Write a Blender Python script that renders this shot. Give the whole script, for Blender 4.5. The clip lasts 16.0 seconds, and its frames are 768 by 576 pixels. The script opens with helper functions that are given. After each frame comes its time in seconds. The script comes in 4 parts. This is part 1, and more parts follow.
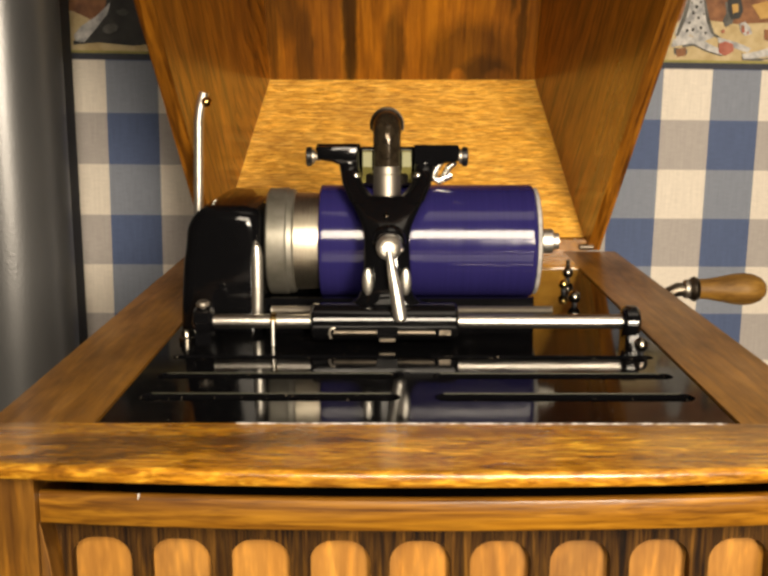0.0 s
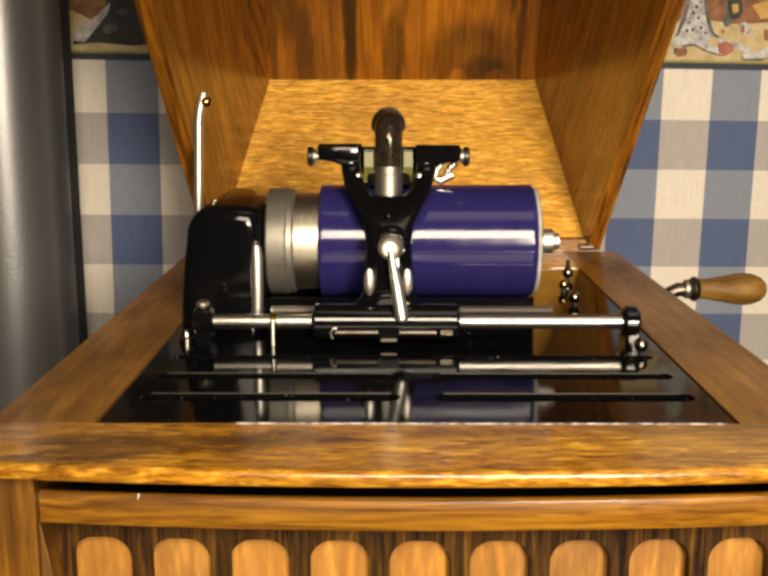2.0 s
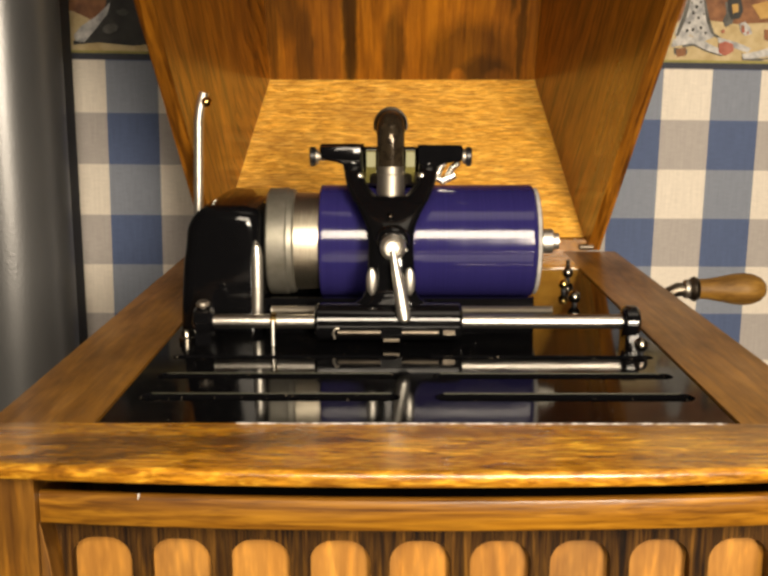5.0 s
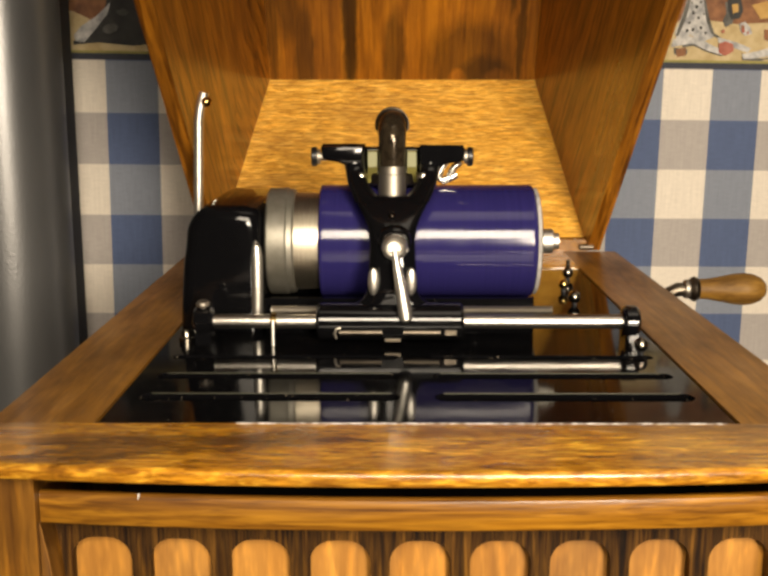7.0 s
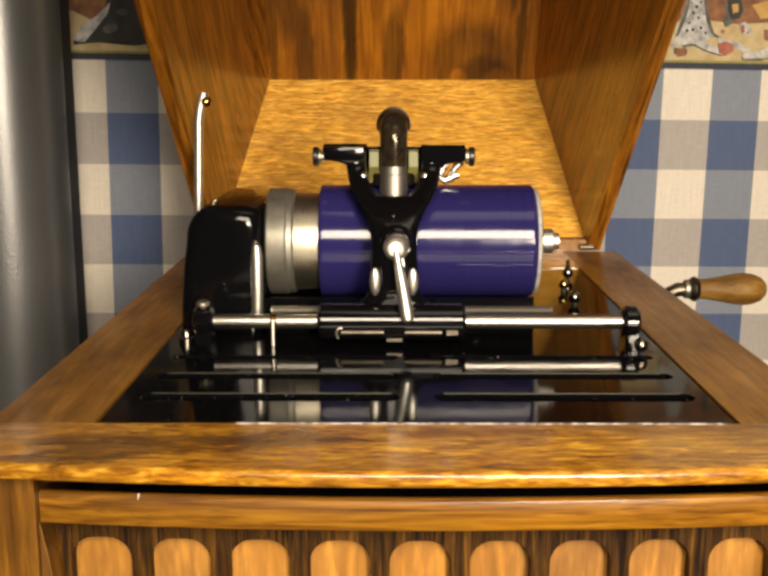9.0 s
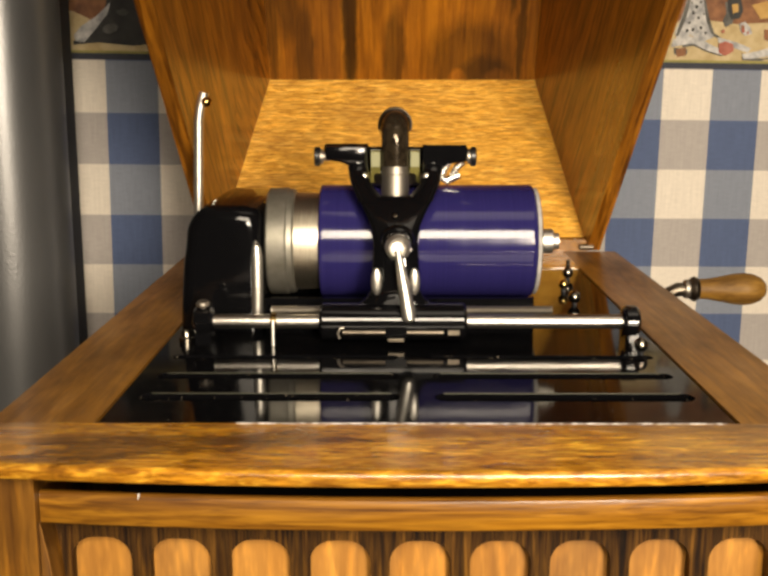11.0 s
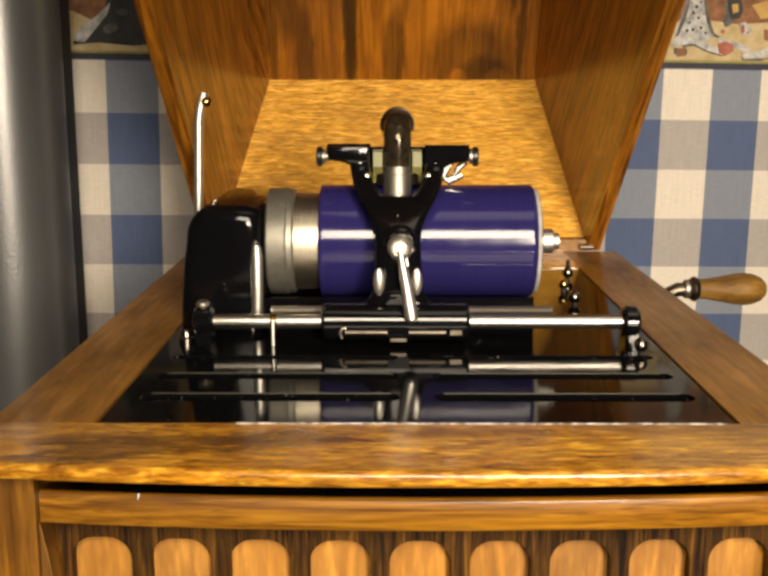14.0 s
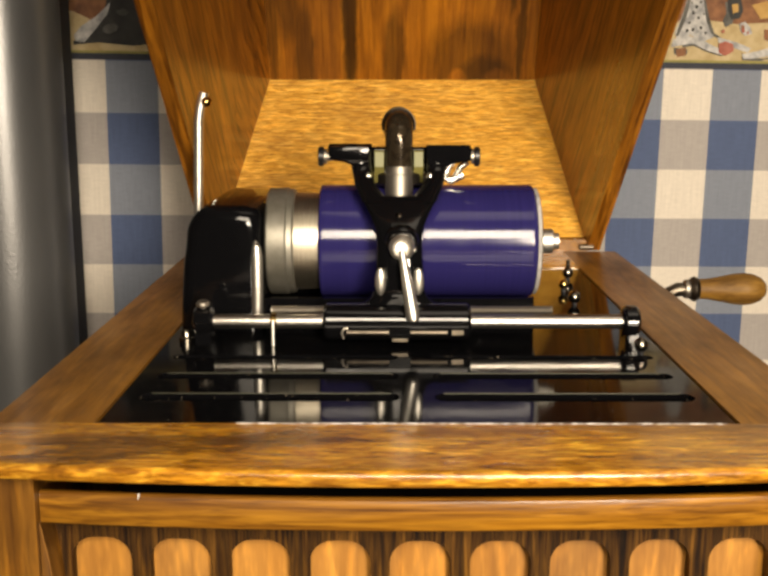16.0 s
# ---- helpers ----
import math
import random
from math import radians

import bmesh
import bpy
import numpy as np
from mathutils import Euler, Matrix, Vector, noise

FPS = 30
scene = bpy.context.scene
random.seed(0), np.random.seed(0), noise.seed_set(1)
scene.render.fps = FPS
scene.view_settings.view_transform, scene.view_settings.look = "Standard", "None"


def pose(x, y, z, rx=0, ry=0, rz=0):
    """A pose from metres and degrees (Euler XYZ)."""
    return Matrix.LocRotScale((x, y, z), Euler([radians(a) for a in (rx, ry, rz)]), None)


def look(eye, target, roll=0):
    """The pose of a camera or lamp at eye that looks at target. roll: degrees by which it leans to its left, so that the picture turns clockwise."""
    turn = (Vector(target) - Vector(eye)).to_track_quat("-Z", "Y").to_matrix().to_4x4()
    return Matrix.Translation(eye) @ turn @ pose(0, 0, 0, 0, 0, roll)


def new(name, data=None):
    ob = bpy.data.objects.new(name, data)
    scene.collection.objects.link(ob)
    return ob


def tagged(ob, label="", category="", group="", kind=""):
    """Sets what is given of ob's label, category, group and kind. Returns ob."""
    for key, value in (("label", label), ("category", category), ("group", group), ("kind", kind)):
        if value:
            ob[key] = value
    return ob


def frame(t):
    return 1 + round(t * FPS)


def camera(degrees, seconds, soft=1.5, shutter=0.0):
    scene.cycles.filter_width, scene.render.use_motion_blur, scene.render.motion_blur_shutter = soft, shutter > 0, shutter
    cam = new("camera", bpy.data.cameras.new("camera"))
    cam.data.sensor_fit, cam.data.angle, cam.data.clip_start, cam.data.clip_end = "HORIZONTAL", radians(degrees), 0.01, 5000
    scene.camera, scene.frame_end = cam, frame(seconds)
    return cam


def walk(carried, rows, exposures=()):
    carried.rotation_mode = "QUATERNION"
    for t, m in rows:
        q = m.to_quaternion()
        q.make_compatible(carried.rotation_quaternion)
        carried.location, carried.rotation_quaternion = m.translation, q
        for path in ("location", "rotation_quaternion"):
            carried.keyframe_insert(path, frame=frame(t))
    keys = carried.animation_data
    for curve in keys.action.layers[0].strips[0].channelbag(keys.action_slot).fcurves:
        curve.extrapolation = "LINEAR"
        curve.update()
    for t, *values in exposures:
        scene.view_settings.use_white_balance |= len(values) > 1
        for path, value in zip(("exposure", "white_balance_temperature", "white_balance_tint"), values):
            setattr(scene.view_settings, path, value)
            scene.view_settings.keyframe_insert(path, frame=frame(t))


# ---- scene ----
cam = camera(40.85, 16.0, soft=3.0)
EYE = pose(-0.0098, 0.0, 1.115, 90 - 11.2, 0, 0.27)
walk(cam, [(0.0, EYE), (16.0, EYE)], exposures=[(0.0, 0.0), (16.0, 0.0)])

# ---- light, all out of view: a small panel lamp close behind the camera, an added hanging lamp further off, a weak ceiling light ----
world = bpy.data.worlds.new("room_air")
scene.world = world
world.use_nodes = True
world.node_tree.nodes["Background"].inputs[0].default_value = (0.9, 0.8, 0.65, 1)
world.node_tree.nodes["Background"].inputs[1].default_value = 0.012


WARM = (1.0, 0.85, 0.66)


def area_lamp(name, m, sx, sy, watts, colour):
    data = bpy.data.lights.new(name, "AREA")
    data.shape, data.size, data.size_y, data.energy, data.color = "RECTANGLE", sx, sy, watts, colour
    ob = new(name, data)
    ob.matrix_world = m
    return ob


NEAR, NEAR_W, NEAR_H = (0.055, -0.30, 1.352), 0.34, 0.22
NEAR_AIM = look(NEAR, (0.03, 0.50, 1.03))
area_lamp("stand_lamp_light", NEAR_AIM @ pose(0, 0, -0.02), NEAR_W, NEAR_H, 7.0, WARM)
# unseen lamp, added for the light that falls from the right
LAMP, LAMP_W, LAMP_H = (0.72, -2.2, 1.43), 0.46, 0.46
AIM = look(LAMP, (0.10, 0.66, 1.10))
area_lamp("unseen_lamp_light", AIM @ pose(0, 0, -0.02), LAMP_W, LAMP_H, 9.6, WARM).data.spread = radians(62)
CEIL = (0.30, 0.02, 2.33)
area_lamp("ceiling_light_glow", look(CEIL, (0.16, 0.42, 1.0)), 0.90, 0.90, 1.1, WARM).data.spread = radians(110)

# ---- materials ----
MAT = {}


def material(name, colour, rough=0.5, metal=0.0, coat=0.0, spec=0.5):
    m = bpy.data.materials.new(name)
    m.use_nodes = True
    b = m.node_tree.nodes["Principled BSDF"]
    b.inputs["Base Color"].default_value = (*colour, 1)
    b.inputs["Roughness"].default_value = rough
    b.inputs["Metallic"].default_value = metal
    b.inputs["Coat Weight"].default_value = coat
    b.inputs["Coat Roughness"].default_value = 0.18
    b.inputs["Specular IOR Level"].default_value = spec
    MAT[name] = m
    return m, m.node_tree, b


def node(nt, kind, **values):
    n = nt.nodes.new(kind)
    for key, value in values.items():
        n.inputs[key].default_value = value
    return n


def ramp(nt, fac, stops):
    n = nt.nodes.new("ShaderNodeValToRGB")
    while len(n.color_ramp.elements) < len(stops):
        n.color_ramp.elements.new(0.5)
    for e, (p, c) in zip(n.color_ramp.elements, stops):
        e.position, e.color = p, (*c, 1)
    nt.links.new(fac, n.inputs[0])
    return n.outputs[0]


def mapped(nt, scale, shift=(0, 0, 0), turn=(0, 0, 0)):
    t = nt.nodes.new("ShaderNodeTexCoord")
    m = nt.nodes.new("ShaderNodeMapping")
    m.inputs["Scale"].default_value, m.inputs["Location"].default_value, m.inputs["Rotation"].default_value = scale, shift, turn
    nt.links.new(t.outputs["Object"], m.inputs[0])
    return m.outputs[0]


def noise_at(nt, vec, scale, detail=4.0, rough=0.55, distort=0.0):
    n = node(nt, "ShaderNodeTexNoise", Scale=scale, Detail=detail, Roughness=rough, Distortion=distort)
    nt.links.new(vec, n.inputs["Vector"])
    return n.outputs[0]


def mixed(nt, fac, a, b, mode="MIX"):
    n = nt.nodes.new("ShaderNodeMix")
    n.data_type, n.blend_type = "RGBA", mode
    for sock, value in ((n.inputs[0], fac), (n.inputs[6], a), (n.inputs[7], b)):
        if isinstance(value, bpy.types.NodeSocket):
            nt.links.new(value, sock)
        elif isinstance(value, tuple):
            sock.default_value = (*value, 1)
        else:
            sock.default_value = value
    return n.outputs[2]


def bumped(nt, b, height, strength, distance=0.0005):
    n = node(nt, "ShaderNodeBump", Strength=strength, Distance=distance)
    nt.links.new(height, n.inputs["Height"])
    nt.links.new(n.outputs[0], b.inputs["Normal"])


def oak(name, along, dark, mid, light, rough=0.35, coat=0.3, fleck=0.5, stretch=14.0, turn=(0, 0, 0), shift=(0, 0, 0), fine=420.0, figure=60.0, streak=0.5, blotch=14.0, relief=0.3, stops=(0.34, 0.50, 0.66), ray=0.55, wear=0.85):
    """Oak with the grain along x, y or z (0, 1, 2): pores, growth bands, dark streaks and worn patches."""
    m, nt, b = material(name, mid, rough, 0.0, coat)
    t = nt.nodes.new("ShaderNodeTexCoord")
    first = nt.nodes.new("ShaderNodeMapping")
    first.inputs["Rotation"].default_value, first.inputs["Location"].default_value = turn, shift
    nt.links.new(t.outputs["Object"], first.inputs[0])

    def stretched(k):
        n = nt.nodes.new("ShaderNodeMapping")
        s = [1.0, 1.0, 1.0]
        s[along] = 1.0 / k
        n.inputs["Scale"].default_value = s
        nt.links.new(first.outputs[0], n.inputs[0])
        return n.outputs[0]
    pores = noise_at(nt, stretched(stretch), fine, 3.0, 0.6)
    bands = noise_at(nt, stretched(stretch), figure, 4.0, 0.55, 0.8)
    lines = noise_at(nt, stretched(stretch * 2.0), figure * 2.6, 3.0, 0.6, 0.4)
    broad = noise_at(nt, stretched(3.0), blotch, 5.0, 0.62)
    base = ramp(nt, bands, list(zip(stops, (dark, mid, light))))
    pore = ramp(nt, pores, [(0.36, (0.42, 0.36, 0.30)), (0.52, (1, 1, 1))])
    col = mixed(nt, fleck, base, pore, "MULTIPLY")
    col = mixed(nt, streak, col, ramp(nt, lines, [(0.36, (0.30, 0.22, 0.15)), (0.46, (1, 1, 1))]), "MULTIPLY")
    worn = ramp(nt, broad, [(0.32, (0.46, 0.42, 0.40)), (0.48, (0.92, 0.90, 0.88)), (0.68, (1.28, 1.26, 1.16))])
    col = mixed(nt, wear, col, worn, "MULTIPLY")
    rays = noise_at(nt, stretched(5.0), 330.0, 2.0, 0.5)
    col = mixed(nt, ray, col, ramp(nt, rays, [(0.42, (0.72, 0.68, 0.62)), (0.54, (1, 1, 1)), (0.66, (1.5, 1.45, 1.2))]), "MULTIPLY")
    nt.links.new(col, b.inputs["Base Color"])
    nt.links.new(ramp(nt, broad, [(0.3, (rough + 0.14,) * 3), (0.7, (rough - 0.10,) * 3)]), b.inputs["Roughness"])
    bumped(nt, b, pores, relief)
    return m


def patches(name, rows, wobble=0.006, scale=60.0, flat=False):
    """Stains, knots and painted sheen with ragged edges. Rows: centre x, z (x, y where flat) and half widths in metres,
    colour multiplier.
    """
    nt = MAT[name].node_tree
    b = nt.nodes["Principled BSDF"]
    col = b.inputs["Base Color"].links[0].from_socket
    vec = mapped(nt, (1, 1, 1))
    n = node(nt, "ShaderNodeTexNoise", Scale=scale, Detail=5.0, Roughness=0.6)
    nt.links.new(mapped(nt, (1, 1, 0.35)), n.inputs["Vector"])
    shifted = nt.nodes.new("ShaderNodeVectorMath")
    shifted.operation = "MULTIPLY_ADD"
    nt.links.new(n.outputs["Color"], shifted.inputs[0])
    shifted.inputs[1].default_value = (2 * wobble, 4 * wobble, 0) if flat else (2 * wobble, 0, 4 * wobble)
    nt.links.new(vec, shifted.inputs[2])
    for cx, cz, rx, rz, tint in rows:
        mp = nt.nodes.new("ShaderNodeMapping")
        u, v = -(cx + wobble) / rx, -(cz + 2 * wobble) / rz
        mp.inputs["Scale"].default_value = (1 / rx, 1 / rz, 0) if flat else (1 / rx, 0, 1 / rz)
        mp.inputs["Location"].default_value = (u, v, 0) if flat else (u, 0, v)
        nt.links.new(shifted.outputs[0], mp.inputs[0])
        ln = nt.nodes.new("ShaderNodeVectorMath")
        ln.operation = "LENGTH"
        nt.links.new(mp.outputs[0], ln.inputs[0])
        col = mixed(nt, 1.0, col, ramp(nt, ln.outputs["Value"], [(0.62, tint), (1.0, (1, 1, 1))]), "MULTIPLY")
    nt.links.new(col, b.inputs["Base Color"])


oak("oak_across", 0, (0.25, 0.098, 0.008), (0.46, 0.205, 0.014), (0.70, 0.375, 0.036), rough=0.24, coat=0.45, blotch=34.0, figure=480.0, fine=800.0, stretch=5.0, streak=0.35, ray=0.55, relief=0.45)
# left: stain and wear, darkened for weaker light; middle: painted lamp sheen
WORN_DIM, LAMP_SHEEN = (0.50, 0.47, 0.42), (1.22, 1.30, 1.15)
patches("oak_across", [(-0.085, -0.184, 0.050, 0.012, WORN_DIM), (-0.045, -0.178, 0.036, 0.008, WORN_DIM), (-0.108, -0.196, 0.022, 0.007, WORN_DIM), (0.022, -0.186, 0.050, 0.012, LAMP_SHEEN), (0.075, -0.182, 0.040, 0.010, LAMP_SHEEN)], 0.005, 90.0, True)
oak("oak_board", 0, (0.15, 0.058, 0.004), (0.25, 0.106, 0.007), (0.36, 0.166, 0.013), rough=0.36, coat=0.25, blotch=10.0, figure=320.0, fine=640.0, stretch=26.0, streak=0.5, ray=0.1, fleck=0.4)
oak("oak_deep", 1, (0.19, 0.082, 0.007), (0.26, 0.115, 0.010), (0.33, 0.152, 0.016), rough=0.40, coat=0.15, blotch=26.0, figure=240.0, streak=0.14, ray=0.2, fleck=0.3).node_tree.nodes["Principled BSDF"].inputs["Specular IOR Level"].default_value = 0.3
oak("oak_up", 2, (0.085, 0.033, 0.003), (0.15, 0.062, 0.006), (0.21, 0.092, 0.010))
oak("oak_fretwork", 2, (0.018, 0.008, 0.0015), (0.060, 0.026, 0.003), (0.14, 0.064, 0.009), rough=0.6, coat=0.0, figure=420.0, fine=900.0, streak=0.95, stretch=20.0, fleck=0.8).node_tree.nodes["Principled BSDF"].inputs["Specular IOR Level"].default_value = 0.15
oak("oak_inset", 2, (0.34, 0.150, 0.022), (0.41, 0.188, 0.030), (0.47, 0.225, 0.038), rough=0.5, coat=0.05, streak=0.15, fleck=0.25)
oak("oak_pale", 0, (0.52, 0.250, 0.030), (0.70, 0.365, 0.048), (0.84, 0.49, 0.095), fleck=0.7, stretch=9.0, fine=820.0, figure=900.0, streak=0.25, blotch=50.0, ray=0.4, stops=(0.38, 0.50, 0.62), wear=0.3)
oak("oak_lid_side", 2, (0.13, 0.046, 0.004), (0.31, 0.115, 0.008), (0.43, 0.175, 0.014), stretch=16.0, figure=150.0, fine=560.0, turn=(radians(-50), 0, 0), streak=0.9, ray=0.3)
oak("oak_lid_top", 2, (0.235, 0.082, 0.004), (0.32, 0.115, 0.006), (0.38, 0.145, 0.008), stretch=16.0, figure=120.0, fleck=0.35, turn=(radians(-24), 0, 0), shift=(0.013, 0, 0.2), streak=0.35, blotch=9.0, ray=0.2)
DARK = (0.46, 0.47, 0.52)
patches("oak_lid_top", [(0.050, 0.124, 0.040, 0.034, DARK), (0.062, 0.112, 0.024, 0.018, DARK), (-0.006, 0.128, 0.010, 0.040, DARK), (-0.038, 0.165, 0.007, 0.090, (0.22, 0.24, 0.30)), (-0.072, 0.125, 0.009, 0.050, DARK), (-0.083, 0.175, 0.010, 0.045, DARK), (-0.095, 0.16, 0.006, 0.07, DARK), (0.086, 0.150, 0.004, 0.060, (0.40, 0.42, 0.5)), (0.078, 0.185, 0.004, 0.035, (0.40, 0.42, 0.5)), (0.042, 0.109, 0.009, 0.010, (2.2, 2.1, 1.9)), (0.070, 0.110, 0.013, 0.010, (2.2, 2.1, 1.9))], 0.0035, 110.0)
oak("handle_wood", 0, (0.11, 0.050, 0.008), (0.20, 0.100, 0.016), (0.26, 0.14, 0.026), rough=0.5, coat=0.0, ray=0.2, blotch=60.0).node_tree.nodes["Principled BSDF"].inputs["Specular IOR Level"].default_value = 0.3
# pale mottle for the painted edge glint and for the chip
m, nt, b = material("glint_and_chip", (0.5, 0.48, 0.46), 0.5)
nt.links.new(ramp(nt, noise_at(nt, mapped(nt, (1, 1, 1)), 350.0, 4.0), [(0.40, (0.16, 0.12, 0.09)), (0.60, (0.72, 0.69, 0.68))]), b.inputs["Base Color"])

m, nt, b = material("black_enamel", (0.003, 0.003, 0.0035), 0.07, 0.0, 0.0, 0.5)
dust = noise_at(nt, mapped(nt, (1, 1, 1)), 60.0, 5.0, 0.65)
nt.links.new(ramp(nt, dust, [(0.35, (0.05,) * 3), (0.75, (0.13,) * 3)]), b.inputs["Roughness"])

m, nt, b = material("hood_enamel", (0.003, 0.003, 0.0035), 0.08, 0.0, 0.0, 0.22)
nt.links.new(ramp(nt, noise_at(nt, mapped(nt, (1, 1, 1)), 60.0, 5.0, 0.65), [(0.35, (0.06,) * 3), (0.75, (0.14,) * 3)]), b.inputs["Roughness"])

m, nt, b = material("bedplate_enamel", (0.003, 0.003, 0.0035), 0.08, 0.0, 0.0, 0.5)
b.inputs["IOR"].default_value = 1.30
vec = mapped(nt, (1, 1, 1))
dust = noise_at(nt, vec, 45.0, 5.0, 0.65)
specks = noise_at(nt, vec, 560.0, 2.0, 0.5)
nt.links.new(ramp(nt, dust, [(0.35, (0.05,) * 3), (0.75, (0.13,) * 3)]), b.inputs["Roughness"])
nt.links.new(ramp(nt, specks, [(0.68, (0.003, 0.003, 0.0035)), (0.76, (0.12, 0.10, 0.075))]), b.inputs["Base Color"])

m, nt, b = material("nickel", (0.80, 0.77, 0.70), 0.26, 1.0)
nt.links.new(ramp(nt, noise_at(nt, mapped(nt, (1, 1, 1)), 250.0, 4.0), [(0.3, (0.24,) * 3), (0.7, (0.29,) * 3)]), b.inputs["Roughness"])
m, nt, b = material("steel_rod", (0.56, 0.53, 0.48), 0.36, 1.0)
nt.links.new(ramp(nt, noise_at(nt, mapped(nt, (40, 400, 400)), 1.0, 3.0), [(0.3, (0.26,) * 3), (0.7, (0.34,) * 3)]), b.inputs["Roughness"])
m, nt, b = material("worn_flange", (0.24, 0.23, 0.19), 0.42, 0.75)
nt.links.new(ramp(nt, noise_at(nt, mapped(nt, (1, 1, 1)), 130.0, 5.0), [(0.3, (0.19, 0.18, 0.145)), (0.7, (0.29, 0.275, 0.235))]), b.inputs["Base Color"])
m, nt, b = material("mandrel_metal", (0.60, 0.54, 0.42), 0.36, 1.0)
nt.links.new(ramp(nt, noise_at(nt, mapped(nt, (30, 1, 1)), 160.0, 5.0), [(0.3, (0.48, 0.42, 0.31)), (0.7, (0.68, 0.62, 0.50))]), b.inputs["Base Color"])
m, nt, b = material("aged_bronze", (0.2, 0.16, 0.115), 0.38, 1.0)
nt.links.new(ramp(nt, noise_at(nt, mapped(nt, (1, 1, 1)), 110.0, 5.0), [(0.3, (0.075, 0.064, 0.050)), (0.7, (0.16, 0.135, 0.105))]), b.inputs["Base Color"])
material("worn_nickel", (0.42, 0.38, 0.32), 0.46, 1.0)
material("satin_nickel", (0.86, 0.82, 0.74), 0.42, 1.0)
m, nt, b = material("elbow_glaze", (0.045, 0.032, 0.018), 0.14, 0.6)
nt.links.new(ramp(nt, noise_at(nt, mapped(nt, (1, 1, 1)), 260.0, 4.0), [(0.35, (0.030, 0.022, 0.014)), (0.7, (0.075, 0.056, 0.034))]), b.inputs["Base Color"])
material("cradle_brass", (0.20, 0.20, 0.11), 0.55, 0.3)
material("dark_bronze", (0.045, 0.036, 0.027), 0.3, 1.0)
material("satin_black", (0.006, 0.006, 0.007), 0.34, 0.0)
material("lit_lip", (0.018, 0.017, 0.007), 0.45, 0.3)
material("screw_steel", (0.30, 0.27, 0.22), 0.22, 1.0)
material("brass", (0.60, 0.42, 0.14), 0.2, 1.0)
material("brass_dull", (0.085, 0.075, 0.022), 0.3, 1.0)

m, nt, b = material("blue_celluloid", (0.018, 0.015, 0.09), 0.12, 0.0, 0.0)
vec = mapped(nt, (300, 1, 1))
groove = noise_at(nt, vec, 8.0, 3.0)
smear = noise_at(nt, mapped(nt, (6, 1, 1)), 18.0, 4.0)
nt.links.new(ramp(nt, groove, [(0.3, (0.014, 0.012, 0.074)), (0.7, (0.022, 0.018, 0.100))]), b.inputs["Base Color"])
nt.links.new(ramp(nt, smear, [(0.3, (0.09,) * 3), (0.7, (0.15,) * 3)]), b.inputs["Roughness"])
m, nt, b = material("plaster_core", (0.55, 0.53, 0.50), 0.7)
nt.links.new(ramp(nt, noise_at(nt, mapped(nt, (1, 1, 1)), 300.0, 4.0), [(0.3, (0.24, 0.23, 0.22)), (0.7, (0.46, 0.44, 0.41))]), b.inputs["Base Color"])

# gingham wallpaper: woven look, pale, half-tone and blue squares
CHECK = 0.09013
m, nt, b = material("gingham_paper", (0.7, 0.65, 0.6), 0.75)
tc = nt.nodes.new("ShaderNodeTexCoord")
sep = nt.nodes.new("ShaderNodeSeparateXYZ")
nt.links.new(tc.outputs["Object"], sep.inputs[0])


def stripes(out, shift):
    a = nt.nodes.new("ShaderNodeMath")
    a.operation = "ADD"
    nt.links.new(out, a.inputs[0])
    a.inputs[1].default_value = shift
    p = nt.nodes.new("ShaderNodeMath")
    p.operation = "PINGPONG"
    nt.links.new(a.outputs[0], p.inputs[0])
    p.inputs[1].default_value = CHECK / 2
    c = nt.nodes.new("ShaderNodeMath")
    c.operation = "GREATER_THAN"
    nt.links.new(p.outputs[0], c.inputs[0])
    c.inputs[1].default_value = CHECK / 4
    return c.outputs[0]


WARP_SHIFT, WEFT_SHIFT = CHECK / 4, -CHECK / 4
su = nt.nodes.new("ShaderNodeMath")
su.operation = "MULTIPLY_ADD"
nt.links.new(stripes(sep.outputs[0], WARP_SHIFT), su.inputs[0])
su.inputs[1].default_value = 0.6
half = nt.nodes.new("ShaderNodeMath")
half.operation = "MULTIPLY"
nt.links.new(stripes(sep.outputs[2], WEFT_SHIFT), half.inputs[0])
half.inputs[1].default_value = 0.4
nt.links.new(half.outputs[0], su.inputs[2])
threads = noise_at(nt, mapped(nt, (1, 1, 0.05)), 700.0, 2.0)
threads2 = noise_at(nt, mapped(nt, (0.12, 1, 1)), 900.0, 2.0)
thr = mixed(nt, 0.5, threads, threads2)
ink = ramp(nt, su.outputs[0], [(0.0, (0.74, 0.67, 0.57)), (0.2, (0.41, 0.375, 0.350)), (0.5, (0.220, 0.245, 0.30)), (0.8, (0.075, 0.108, 0.215))])
ink.node.color_ramp.interpolation = "CONSTANT"
nt.links.new(mixed(nt, 0.55, ink, ramp(nt, thr, [(0.35, (0.74, 0.74, 0.74)), (0.65, (1.1, 1.1, 1.1))]), "MULTIPLY"), b.inputs["Base Color"])


def mottled(name, dark, light, rough, scale=60.0):
    m, nt, b = material(name, dark, rough)
    nt.links.new(ramp(nt, noise_at(nt, mapped(nt, (1, 1, 1)), scale, 5.0), [(0.35, dark), (0.65, light)]), b.inputs["Base Color"])
    return m


